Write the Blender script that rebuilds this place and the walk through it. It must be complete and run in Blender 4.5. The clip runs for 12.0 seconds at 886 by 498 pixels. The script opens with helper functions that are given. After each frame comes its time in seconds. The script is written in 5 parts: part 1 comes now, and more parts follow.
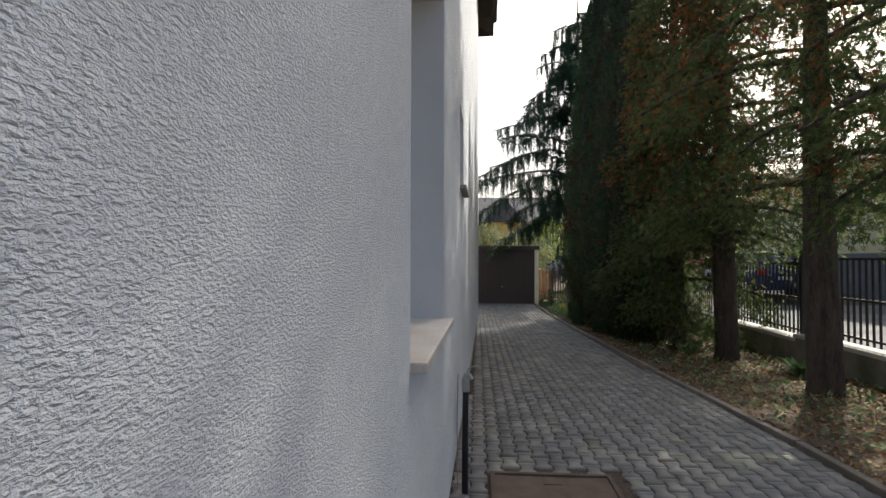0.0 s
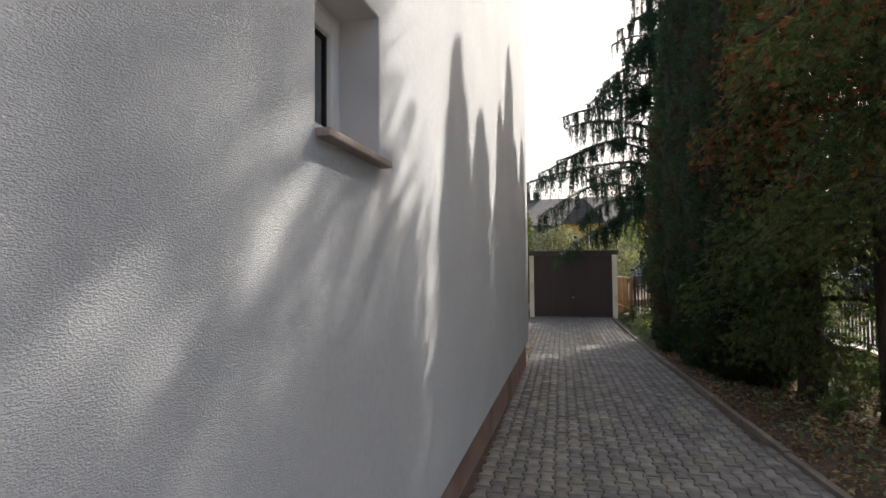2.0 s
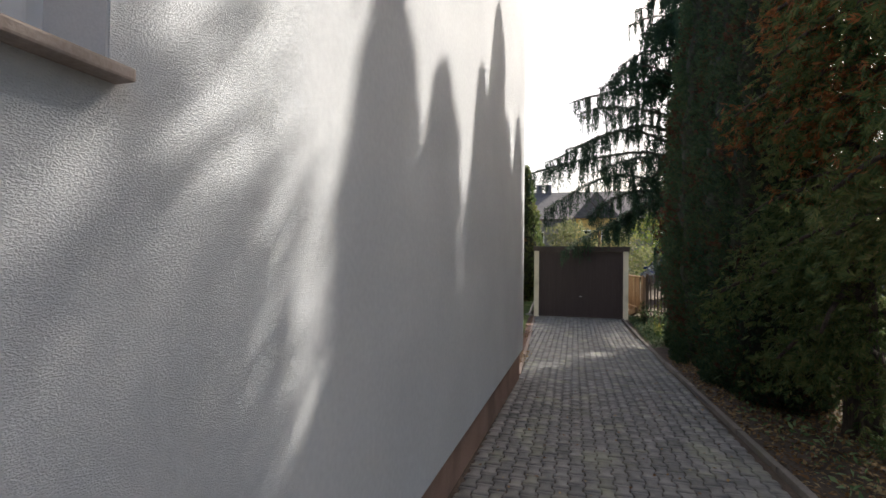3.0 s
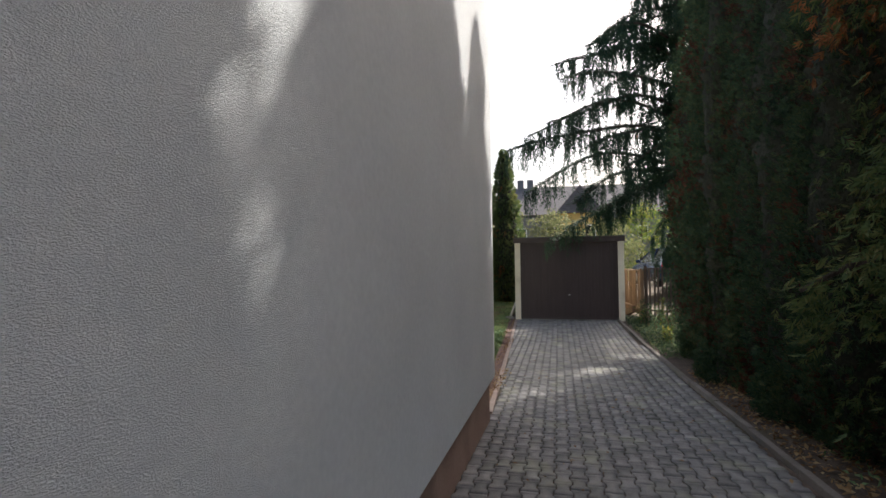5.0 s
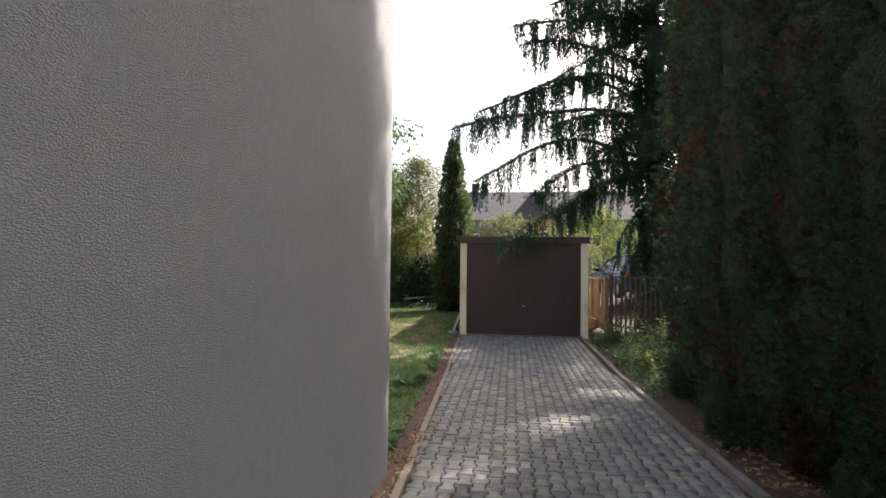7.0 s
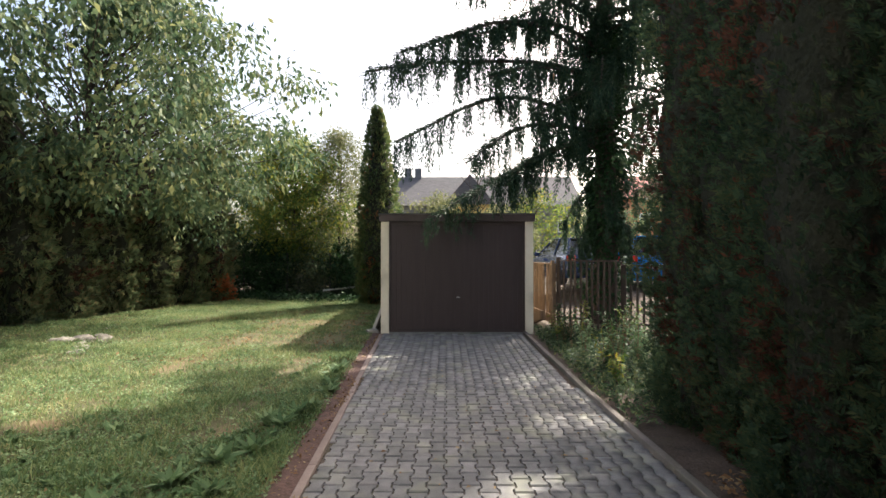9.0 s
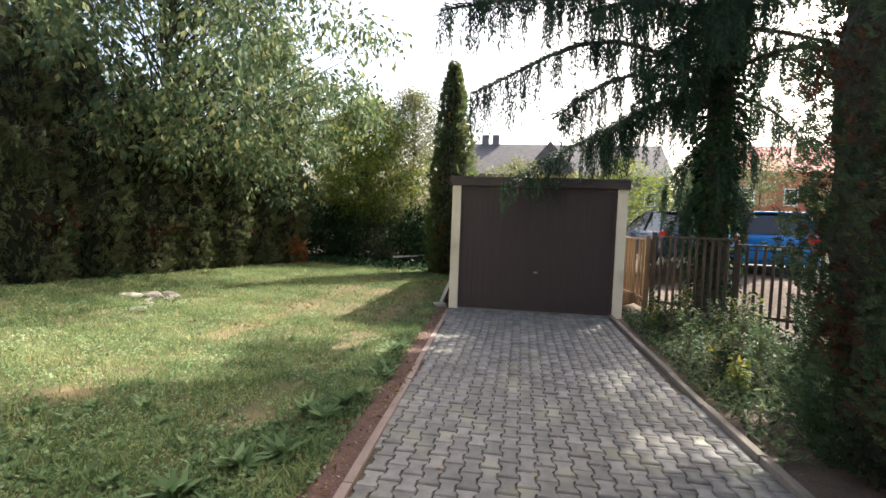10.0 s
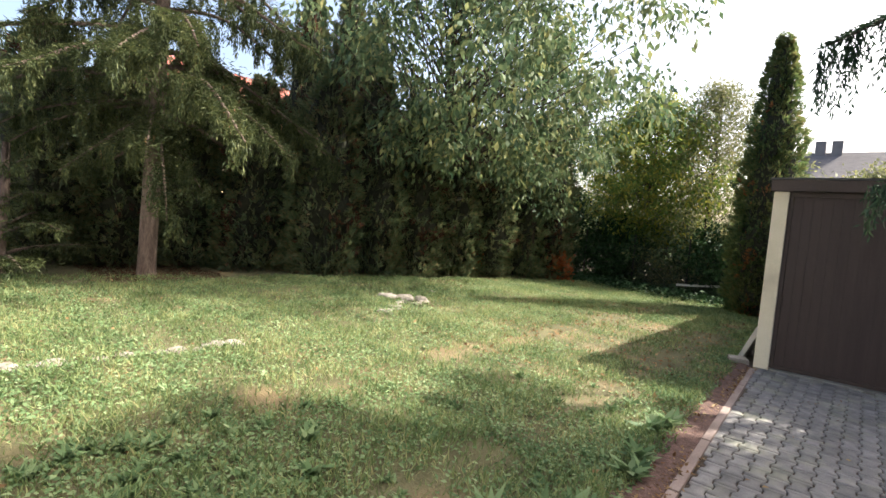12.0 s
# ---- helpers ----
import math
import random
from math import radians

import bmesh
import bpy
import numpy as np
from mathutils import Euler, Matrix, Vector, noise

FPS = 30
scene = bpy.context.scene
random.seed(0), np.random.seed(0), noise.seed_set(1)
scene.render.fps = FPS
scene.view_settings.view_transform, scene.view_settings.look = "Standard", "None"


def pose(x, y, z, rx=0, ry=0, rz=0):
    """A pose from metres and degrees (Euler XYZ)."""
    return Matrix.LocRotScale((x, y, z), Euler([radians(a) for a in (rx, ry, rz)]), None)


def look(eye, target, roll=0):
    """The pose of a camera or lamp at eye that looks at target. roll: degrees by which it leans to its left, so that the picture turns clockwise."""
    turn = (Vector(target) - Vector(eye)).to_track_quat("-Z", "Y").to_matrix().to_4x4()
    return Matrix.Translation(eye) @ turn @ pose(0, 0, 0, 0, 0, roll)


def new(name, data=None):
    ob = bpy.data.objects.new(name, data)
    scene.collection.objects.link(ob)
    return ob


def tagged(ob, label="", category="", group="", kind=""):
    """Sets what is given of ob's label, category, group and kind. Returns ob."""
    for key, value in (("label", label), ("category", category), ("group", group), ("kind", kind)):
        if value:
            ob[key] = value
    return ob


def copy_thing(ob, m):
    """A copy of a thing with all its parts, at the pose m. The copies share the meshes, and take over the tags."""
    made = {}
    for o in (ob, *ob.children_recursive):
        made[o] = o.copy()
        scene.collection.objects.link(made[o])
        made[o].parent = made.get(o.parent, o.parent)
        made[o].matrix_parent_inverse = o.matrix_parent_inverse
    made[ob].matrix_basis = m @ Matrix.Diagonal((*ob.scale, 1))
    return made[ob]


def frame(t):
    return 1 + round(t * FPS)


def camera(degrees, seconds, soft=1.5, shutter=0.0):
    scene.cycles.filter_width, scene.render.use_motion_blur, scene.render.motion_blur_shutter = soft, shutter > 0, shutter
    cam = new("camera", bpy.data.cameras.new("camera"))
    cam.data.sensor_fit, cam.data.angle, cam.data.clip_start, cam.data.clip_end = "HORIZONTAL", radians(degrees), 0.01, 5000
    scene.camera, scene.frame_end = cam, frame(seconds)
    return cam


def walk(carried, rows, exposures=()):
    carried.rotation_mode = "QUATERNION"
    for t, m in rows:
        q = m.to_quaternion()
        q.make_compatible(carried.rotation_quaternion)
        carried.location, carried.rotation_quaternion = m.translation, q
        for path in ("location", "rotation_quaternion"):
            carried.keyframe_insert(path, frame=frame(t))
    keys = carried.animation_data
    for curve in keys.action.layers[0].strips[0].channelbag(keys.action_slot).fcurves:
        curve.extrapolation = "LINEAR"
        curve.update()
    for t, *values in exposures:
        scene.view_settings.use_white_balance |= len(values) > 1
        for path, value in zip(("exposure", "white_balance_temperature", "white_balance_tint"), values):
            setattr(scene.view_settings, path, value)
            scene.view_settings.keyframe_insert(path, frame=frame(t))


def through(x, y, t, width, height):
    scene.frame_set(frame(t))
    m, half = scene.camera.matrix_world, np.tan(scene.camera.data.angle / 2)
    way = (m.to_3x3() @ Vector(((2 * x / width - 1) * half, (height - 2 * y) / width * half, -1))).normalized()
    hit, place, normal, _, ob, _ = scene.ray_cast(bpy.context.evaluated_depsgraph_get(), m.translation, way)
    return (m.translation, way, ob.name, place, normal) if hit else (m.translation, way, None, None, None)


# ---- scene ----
cam = camera(83.8, 12.0)
PATH = [
    (0, (0.099, -0.081, 1.416), (-0.042, 1.913, 1.462), 0.1),
    (0.5, (0.23, 0.406, 1.459), (-0.107, 2.378, 1.436), 0.7),
    (1, (0.389, 0.909, 1.482), (-0.113, 2.845, 1.54), -3.0),
    (1.5, (0.51, 1.508, 1.503), (-0.072, 3.421, 1.545), -0.3),
    (2, (0.701, 2.116, 1.539), (0.234, 4.059, 1.604), -0.5),
    (2.5, (0.813, 2.67, 1.548), (0.276, 4.596, 1.601), 1.7),
    (3, (0.873, 3.251, 1.6), (0.358, 5.183, 1.633), 0.7),
    (4.8, (0.846, 5.547, 1.423), (0.341, 7.482, 1.455), -1.7),
    (5, (0.78, 5.804, 1.425), (0.327, 7.752, 1.465), -0.8),
    (5.5, (0.719, 6.474, 1.395), (0.44, 8.454, 1.43), -2.7),
    (6, (0.7, 7.078, 1.41), (0.341, 9.045, 1.444), -2.2),
    (6.5, (0.714, 7.761, 1.401), (0.5, 9.749, 1.445), -1.0),
    (6.7, (0.745, 7.996, 1.373), (0.505, 9.98, 1.442), -0.1),
    (8.3, (0.807, 9.822, 1.243), (0.467, 11.793, 1.255), 0.6),
    (8.5, (0.812, 10.063, 1.239), (0.591, 12.05, 1.27), 1.6),
    (9, (0.856, 10.522, 1.214), (0.841, 12.522, 1.233), 0.0),
    (9.5, (0.8, 11.015, 1.179), (0.612, 13.006, 1.132), 2.9),
    (10, (0.796, 11.474, 1.188), (0.487, 13.447, 1.078), 2.1),
    (10.5, (0.784, 11.86, 1.189), (0.178, 13.762, 1.061), 2.5),
    (11, (0.664, 12.283, 1.156), (-0.09, 14.13, 1.016), 2.0),
    (11.5, (0.606, 12.665, 1.122), (-0.465, 14.347, 0.967), 2.3),
    (12, (0.504, 12.982, 1.106), (-0.795, 14.499, 0.997), 5.1),
]
EXPOSURES = [(0.0, 0.65, 6300, 7), (0.5, 0.78, 6500, 9), (1.5, 0.78, 6550, 10), (3.0, 0.85, 6450, 10), (5.5, 1.03, 6350, 10), (6.5, 1.1, 6400, 10), (8.5, 1.15, 6500, 10), (9.5, 1.4, 6500, 11), (10.5, 1.53, 6500, 11), (12.0, 1.6, 6550, 11)]
walk(cam, [(t, look(eye, target, roll)) for t, eye, target, roll in PATH], EXPOSURES)

# ---- light ----
SUN_EL, SUN_AZ = 43.0, 34.0
world = bpy.data.worlds.new("sky")
scene.world = world
world.use_nodes = True
wn = world.node_tree.nodes
sky = wn.new("ShaderNodeTexSky")
sky.sky_type, sky.sun_disc = "NISHITA", False
sky.sun_elevation, sky.sun_rotation = radians(SUN_EL), radians(SUN_AZ)
sky.dust_density, sky.air_density, sky.ozone_density = 6.0, 1.0, 0.6
world.node_tree.links.new(sky.outputs[0], wn["Background"].inputs[0])
wn["Background"].inputs[1].default_value = 0.15
sun = new("sun", bpy.data.lights.new("sun", "SUN"))
sun.data.energy, sun.data.angle, sun.data.color = 4.6, radians(0.6), (1.0, 0.93, 0.83)
sa, se = radians(SUN_AZ), radians(SUN_EL)
sun.matrix_world = look((math.sin(sa) * math.cos(se) * 60, math.cos(sa) * math.cos(se) * 60, math.sin(se) * 60), (0, 0, 0))

# ---- materials ----


def mat(name, c1, c2, scale=6.0, fine=90.0, rough=0.8, bump=0.3, depth=0.004, vary=0.0, by="obj", metal=0.0, stretch=(1, 1, 1), c3=None, lo=0.35, hi=0.65, spec=0.4):
    """Two colours mixed by a broad and a fine noise, a third one in stains, relief, and a random shift by piece."""
    m = bpy.data.materials.new(name)
    m.use_nodes = True
    nt = m.node_tree
    n, l = nt.nodes, nt.links
    bs = n["Principled BSDF"]
    bs.inputs["Roughness"].default_value, bs.inputs["Metallic"].default_value = rough, metal
    bs.inputs["Specular IOR Level"].default_value = spec
    geo = n.new("ShaderNodeNewGeometry")
    mp = n.new("ShaderNodeMapping")
    mp.inputs["Scale"].default_value = stretch
    l.new(geo.outputs["Position"], mp.inputs["Vector"])
    a, b = n.new("ShaderNodeTexNoise"), n.new("ShaderNodeTexNoise")
    a.inputs["Scale"].default_value, a.inputs["Detail"].default_value = scale, 6
    b.inputs["Scale"].default_value, b.inputs["Detail"].default_value = fine, 4
    for t in (a, b):
        l.new(mp.outputs[0], t.inputs["Vector"])
    mx = n.new("ShaderNodeMath")
    mx.operation = "MULTIPLY_ADD"
    l.new(b.outputs["Fac"], mx.inputs[0])
    mx.inputs[1].default_value = 0.45
    sub = n.new("ShaderNodeMath")
    sub.operation = "MULTIPLY"
    l.new(a.outputs["Fac"], sub.inputs[0])
    sub.inputs[1].default_value = 0.55
    l.new(sub.outputs[0], mx.inputs[2])
    rp = n.new("ShaderNodeValToRGB")
    rp.color_ramp.elements[0].position, rp.color_ramp.elements[1].position = lo, hi
    rp.color_ramp.elements[0].color, rp.color_ramp.elements[1].color = (*c1, 1), (*c2, 1)
    l.new(mx.outputs[0], rp.inputs[0])
    col = rp.outputs[0]
    if c3:
        s = n.new("ShaderNodeTexNoise")
        s.inputs["Scale"].default_value, s.inputs["Detail"].default_value = scale * 0.37, 7
        l.new(mp.outputs[0], s.inputs["Vector"])
        r2 = n.new("ShaderNodeValToRGB")
        r2.color_ramp.elements[0].position, r2.color_ramp.elements[1].position = 0.52, 0.68
        l.new(s.outputs["Fac"], r2.inputs[0])
        mc = n.new("ShaderNodeMixRGB")
        mc.inputs[2].default_value = (*c3, 1)
        l.new(r2.outputs[0], mc.inputs[0])
        l.new(col, mc.inputs[1])
        col = mc.outputs[0]
    if vary:
        if by == "obj":
            rnd = n.new("ShaderNodeObjectInfo").outputs["Random"]
        else:
            rnd = geo.outputs["Random Per Island"]
        mr = n.new("ShaderNodeMapRange")
        mr.inputs["To Min"].default_value, mr.inputs["To Max"].default_value = 1 - vary, 1 + vary
        l.new(rnd, mr.inputs["Value"])
        hs = n.new("ShaderNodeHueSaturation")
        l.new(mr.outputs[0], hs.inputs["Value"])
        l.new(col, hs.inputs["Color"])
        col = hs.outputs[0]
    l.new(col, bs.inputs["Base Color"])
    if bump:
        bp = n.new("ShaderNodeBump")
        bp.inputs["Strength"].default_value, bp.inputs["Distance"].default_value = bump, depth
        l.new(b.outputs["Fac"], bp.inputs["Height"])
        l.new(bp.outputs[0], bs.inputs["Normal"])
    return m


def leaf_mat(name, cols, through=0.35, rough=0.55):
    """Leaves: each one takes a colour of the ramp, and light shines through."""
    m = bpy.data.materials.new(name)
    m.use_nodes = True
    n, l = m.node_tree.nodes, m.node_tree.links
    bs = n["Principled BSDF"]
    bs.inputs["Roughness"].default_value, bs.inputs["Specular IOR Level"].default_value = max(rough, 0.6), 0.15
    geo = n.new("ShaderNodeNewGeometry")
    ns = n.new("ShaderNodeTexNoise")
    ns.inputs["Scale"].default_value, ns.inputs["Detail"].default_value = 1.6, 4
    l.new(geo.outputs["Position"], ns.inputs["Vector"])
    ad = n.new("ShaderNodeMath")
    ad.operation = "MULTIPLY_ADD"
    l.new(ns.outputs["Fac"], ad.inputs[0])
    ad.inputs[1].default_value = 1.2
    sc = n.new("ShaderNodeMath")
    sc.operation = "MULTIPLY_ADD"
    l.new(geo.outputs["Random Per Island"], sc.inputs[0])
    sc.inputs[1].default_value, sc.inputs[2].default_value = 0.7, -0.45
    l.new(sc.outputs[0], ad.inputs[2])
    rp = n.new("ShaderNodeValToRGB")
    el = rp.color_ramp.elements
    el[0].color, el[1].color = (*cols[0], 1), (*cols[-1], 1)
    for i, c in enumerate(cols[1:-1]):
        e = el.new((i + 1) / (len(cols) - 1))
        e.color = (*c, 1)
    l.new(ad.outputs[0], rp.inputs[0])
    l.new(rp.outputs[0], bs.inputs["Base Color"])
    tr = n.new("ShaderNodeBsdfTranslucent")
    l.new(rp.outputs[0], tr.inputs["Color"])
    ms = n.new("ShaderNodeMixShader")
    ms.inputs[0].default_value = through
    l.new(bs.outputs[0], ms.inputs[1])
    l.new(tr.outputs[0], ms.inputs[2])
    l.new(ms.outputs[0], n["Material Output"].inputs["Surface"])
    return m


def plaster_mat():
    """White sprayed render: raked worm-like grain, lumps and faint run-off stains."""
    m = mat("white_plaster", (0.645, 0.665, 0.69), (0.745, 0.765, 0.785), 1.3, 34, 0.9, 0, spec=0.25)
    n, l = m.node_tree.nodes, m.node_tree.links
    geo = n.new("ShaderNodeNewGeometry")
    hs = []
    for stretch, sc, det in (((1, 0.5, 1.15), 300, 3), ((1, 0.8, 1), 500, 2), ((1, 1, 1), 14, 2)):
        mp = n.new("ShaderNodeMapping")
        mp.inputs["Rotation"].default_value = (radians(14), 0, 0)
        mp.inputs["Scale"].default_value = stretch
        l.new(geo.outputs["Position"], mp.inputs["Vector"])
        t = n.new("ShaderNodeTexNoise")
        t.inputs["Scale"].default_value, t.inputs["Detail"].default_value = sc, det
        t.inputs["Distortion"].default_value = 0.5
        l.new(mp.outputs[0], t.inputs["Vector"])
        hs.append(t.outputs["Fac"])
    h = hs[0]
    for o, w in ((hs[1], 0.3), (hs[2], 0.4)):
        a = n.new("ShaderNodeMath")
        a.operation = "MULTIPLY_ADD"
        l.new(o, a.inputs[0])
        a.inputs[1].default_value = w
        l.new(h, a.inputs[2])
        h = a.outputs[0]
    bp = n.new("ShaderNodeBump")
    bp.inputs["Strength"].default_value, bp.inputs["Distance"].default_value = 1.0, 0.0075
    l.new(h, bp.inputs["Height"])
    l.new(bp.outputs[0], n["Principled BSDF"].inputs["Normal"])
    return m


def glass_mat(name, tint, rough=0.02):
    m = bpy.data.materials.new(name)
    m.use_nodes = True
    b = m.node_tree.nodes["Principled BSDF"]
    b.inputs["Base Color"].default_value = (*tint, 1)
    b.inputs["Roughness"].default_value = rough
    b.inputs["Transmission Weight"].default_value = 1.0
    b.inputs["IOR"].default_value = 1.45
    return m


M_PLASTER = plaster_mat()
M_REVEAL = mat("reveal_plaster", (0.60, 0.59, 0.58), (0.68, 0.67, 0.66), 3, 160, 0.9, 0.35, 0.002)
M_PLINTH = mat("plinth_render", (0.30, 0.19, 0.15), (0.42, 0.28, 0.22), 3, 70, 0.9, 0.5, 0.004, c3=(0.22, 0.15, 0.12))
M_PAVER = mat("concrete_paver", (0.13, 0.126, 0.122), (0.25, 0.242, 0.23), 9, 160, 0.82, 0.5, 0.004, vary=0.2, by="obj", c3=(0.25, 0.25, 0.2))
M_PAVER_J = mat("concrete_paver_joined", (0.13, 0.126, 0.122), (0.25, 0.242, 0.23), 9, 160, 0.82, 0.5, 0.004, vary=0.2, by="island", c3=(0.25, 0.25, 0.2))
M_SOIL = mat("soil", (0.05, 0.038, 0.028), (0.13, 0.095, 0.07), 5, 45, 0.95, 0.9, 0.02, c3=(0.10, 0.085, 0.05))
M_RED_SOIL = mat("reddish_soil", (0.06, 0.034, 0.027), (0.165, 0.098, 0.078), 14, 60, 0.95, 0.9, 0.015)
M_LAWN = mat("lawn_earth", (0.065, 0.068, 0.03), (0.16, 0.145, 0.07), 3, 60, 0.95, 0.8, 0.02, c3=(0.20, 0.15, 0.08))
M_KERB = mat("kerb_concrete", (0.12, 0.105, 0.09), (0.22, 0.19, 0.165), 4, 90, 0.9, 0.5, 0.005, vary=0.12, c3=(0.14, 0.13, 0.1))
M_EDGE = mat("edging_concrete", (0.21, 0.16, 0.135), (0.32, 0.25, 0.215), 5, 90, 0.9, 0.4, 0.004, vary=0.12)
M_RUST = mat("rusty_iron", (0.085, 0.062, 0.05), (0.16, 0.115, 0.09), 8, 120, 0.75, 0.6, 0.003, metal=0.3)
M_PVC = mat("white_pvc", (0.78, 0.78, 0.78), (0.83, 0.83, 0.83), 2, 40, 0.3, 0.02, spec=0.5)
M_SEAL = mat("black_rubber", (0.012, 0.012, 0.013), (0.03, 0.03, 0.03), 8, 80, 0.6, 0.1)
M_STONE = mat("sill_stone", (0.50, 0.46, 0.41), (0.66, 0.62, 0.56), 5, 60, 0.5, 0.08, 0.002, c3=(0.50, 0.39, 0.31))
M_SILL2 = mat("weathered_sill", (0.27, 0.22, 0.19), (0.42, 0.35, 0.31), 8, 90, 0.8, 0.4, 0.003)
M_GLASS = glass_mat("window_glass", (0.92, 0.95, 0.94))
M_ROOMDARK = mat("darkened_room_surface", (0.10, 0.09, 0.08), (0.15, 0.14, 0.12), 2, 30, 0.9, 0)
M_CURTAIN = mat("net_curtain", (0.35, 0.33, 0.30), (0.48, 0.46, 0.42), 20, 200, 0.95, 0.2, stretch=(1, 1, 0.1))
M_DOOR = mat("brown_boards", (0.03, 0.019, 0.018), (0.046, 0.031, 0.029), 3, 60, 0.6, 0.4, 0.002, vary=0.04, stretch=(6, 6, 0.5))
M_FASCIA = mat("brown_fascia", (0.035, 0.024, 0.021), (0.06, 0.042, 0.037), 3, 60, 0.6, 0.3, 0.002)
M_POST = mat("cream_paint", (0.62, 0.56, 0.42), (0.72, 0.66, 0.52), 4, 60, 0.8, 0.3, 0.002, c3=(0.5, 0.44, 0.33))
M_FELT = mat("roof_felt", (0.05, 0.05, 0.05), (0.10, 0.10, 0.10), 5, 120, 0.95, 0.6, 0.004)
M_BLACK = mat("black_iron", (0.012, 0.012, 0.013), (0.03, 0.028, 0.027), 9, 90, 0.5, 0.2, 0.001)
M_WOODF = mat("fence_wood", (0.13, 0.085, 0.05), (0.26, 0.17, 0.10), 6, 70, 0.8, 0.4, 0.002, vary=0.2, stretch=(4, 4, 0.6))
# fence wood again, darkened: the backlit side's shade is in the colour
M_WOOD_BACKLIT = mat("backlit_fence_wood", (0.035, 0.026, 0.022), (0.09, 0.065, 0.05), 6, 70, 0.8, 0.4, 0.002, vary=0.2, stretch=(4, 4, 0.6))
M_CONC = mat("old_concrete", (0.14, 0.135, 0.12), (0.26, 0.25, 0.225), 4, 60, 0.9, 0.6, 0.006, c3=(0.09, 0.10, 0.07))
M_COPING = mat("coping_concrete", (0.36, 0.34, 0.31), (0.50, 0.48, 0.44), 4, 60, 0.9, 0.4, 0.004)
M_ROAD = mat("asphalt", (0.09, 0.088, 0.085), (0.16, 0.155, 0.15), 2, 80, 0.9, 0.5, 0.006, c3=(0.20, 0.19, 0.17))
M_CREAM = mat("cream_facade", (0.60, 0.52, 0.33), (0.68, 0.60, 0.40), 2, 60, 0.9, 0.2, 0.003)
M_GREYP = mat("grey_plinth", (0.13, 0.13, 0.135), (0.19, 0.19, 0.195), 2, 60, 0.9, 0.3, 0.003)
M_YELLOW = mat("yellow_facade", (0.62, 0.42, 0.12), (0.70, 0.50, 0.18), 2, 30, 0.9, 0.1)
M_ORANGE = mat("orange_facade", (0.45, 0.16, 0.09), (0.55, 0.22, 0.12), 2, 30, 0.9, 0.1)
M_ROOF = mat("grey_roof_tiles", (0.085, 0.08, 0.08), (0.15, 0.14, 0.138), 2, 20, 0.85, 0.5, 0.03, stretch=(1, 1, 4))
M_REDROOF = mat("red_roof_tiles", (0.28, 0.08, 0.06), (0.42, 0.14, 0.10), 2, 20, 0.85, 0.5, 0.03)
M_BARK = mat("bark", (0.035, 0.027, 0.022), (0.11, 0.085, 0.068), 6, 30, 0.95, 1.0, 0.03, stretch=(2.2, 2.2, 0.4))
M_PINKBARK = mat("spruce_bark", (0.08, 0.056, 0.046), (0.21, 0.155, 0.13), 6, 26, 0.95, 1.0, 0.03, stretch=(2.2, 2.2, 0.5))
M_TWIG = mat("dark_twigs", (0.020, 0.016, 0.010), (0.05, 0.038, 0.022), 6, 40, 0.95, 0.9, 0.03)
# near-black colour stands for the shade deep inside conifer crowns
M_CORE_SHADE = mat("shaded_inner_foliage", (0.016, 0.02, 0.012), (0.04, 0.042, 0.024), 5, 26, 0.95, 1.0, 0.05)
M_THUJA = leaf_mat("thuja_sprays", [(0.018, 0.04, 0.025), (0.038, 0.074, 0.04), (0.062, 0.096, 0.044), (0.1, 0.105, 0.045)], 0.25)
M_CYPR = leaf_mat("cypress_sprays", [(0.042, 0.082, 0.036), (0.08, 0.125, 0.048), (0.13, 0.16, 0.056), (0.19, 0.17, 0.068)], 0.48)
M_HEDGE = leaf_mat("hedge_sprays", [(0.055, 0.09, 0.05), (0.1, 0.14, 0.07), (0.15, 0.17, 0.08), (0.2, 0.15, 0.08)], 0.3)
M_BROWNSPR = leaf_mat("browned_sprays", [(0.10, 0.06, 0.025), (0.22, 0.09, 0.035), (0.36, 0.135, 0.05), (0.30, 0.17, 0.07)], 0.4)
M_BROWNH = leaf_mat("dry_hedge_sprays", [(0.04, 0.024, 0.016), (0.08, 0.036, 0.0224), (0.136, 0.056, 0.032)], 0.25)
M_RUSSET = leaf_mat("russet_sprays", [(0.22, 0.07, 0.025), (0.32, 0.11, 0.04), (0.4, 0.15, 0.06)], 0.35)
M_SPRUCE = leaf_mat("spruce_needles", [(0.015, 0.0375, 0.025), (0.0275, 0.0625, 0.0375), (0.0438, 0.0813, 0.0438), (0.0625, 0.0938, 0.0438)], 0.15)
M_SPRUCEL = leaf_mat("light_spruce_needles", [(0.032, 0.048, 0.024), (0.068, 0.088, 0.036), (0.13, 0.145, 0.055)], 0.25)
M_IVY = leaf_mat("ivy_leaves", [(0.0156, 0.0364, 0.0156), (0.026, 0.065, 0.0234), (0.0455, 0.091, 0.0325)], 0.15, 0.35)
M_LEAF = leaf_mat("broad_leaves", [(0.045, 0.085, 0.05), (0.085, 0.135, 0.07), (0.15, 0.2, 0.095), (0.32, 0.32, 0.13)], 0.38, 0.6)
M_YLEAF = leaf_mat("yellowing_leaves", [(0.06, 0.12, 0.03), (0.12, 0.19, 0.045), (0.22, 0.26, 0.05), (0.42, 0.36, 0.06)], 0.45)
M_GREYLEAF = leaf_mat("pale_leaves", [(0.08, 0.10, 0.05), (0.16, 0.18, 0.08), (0.24, 0.25, 0.12), (0.30, 0.28, 0.12)], 0.4)
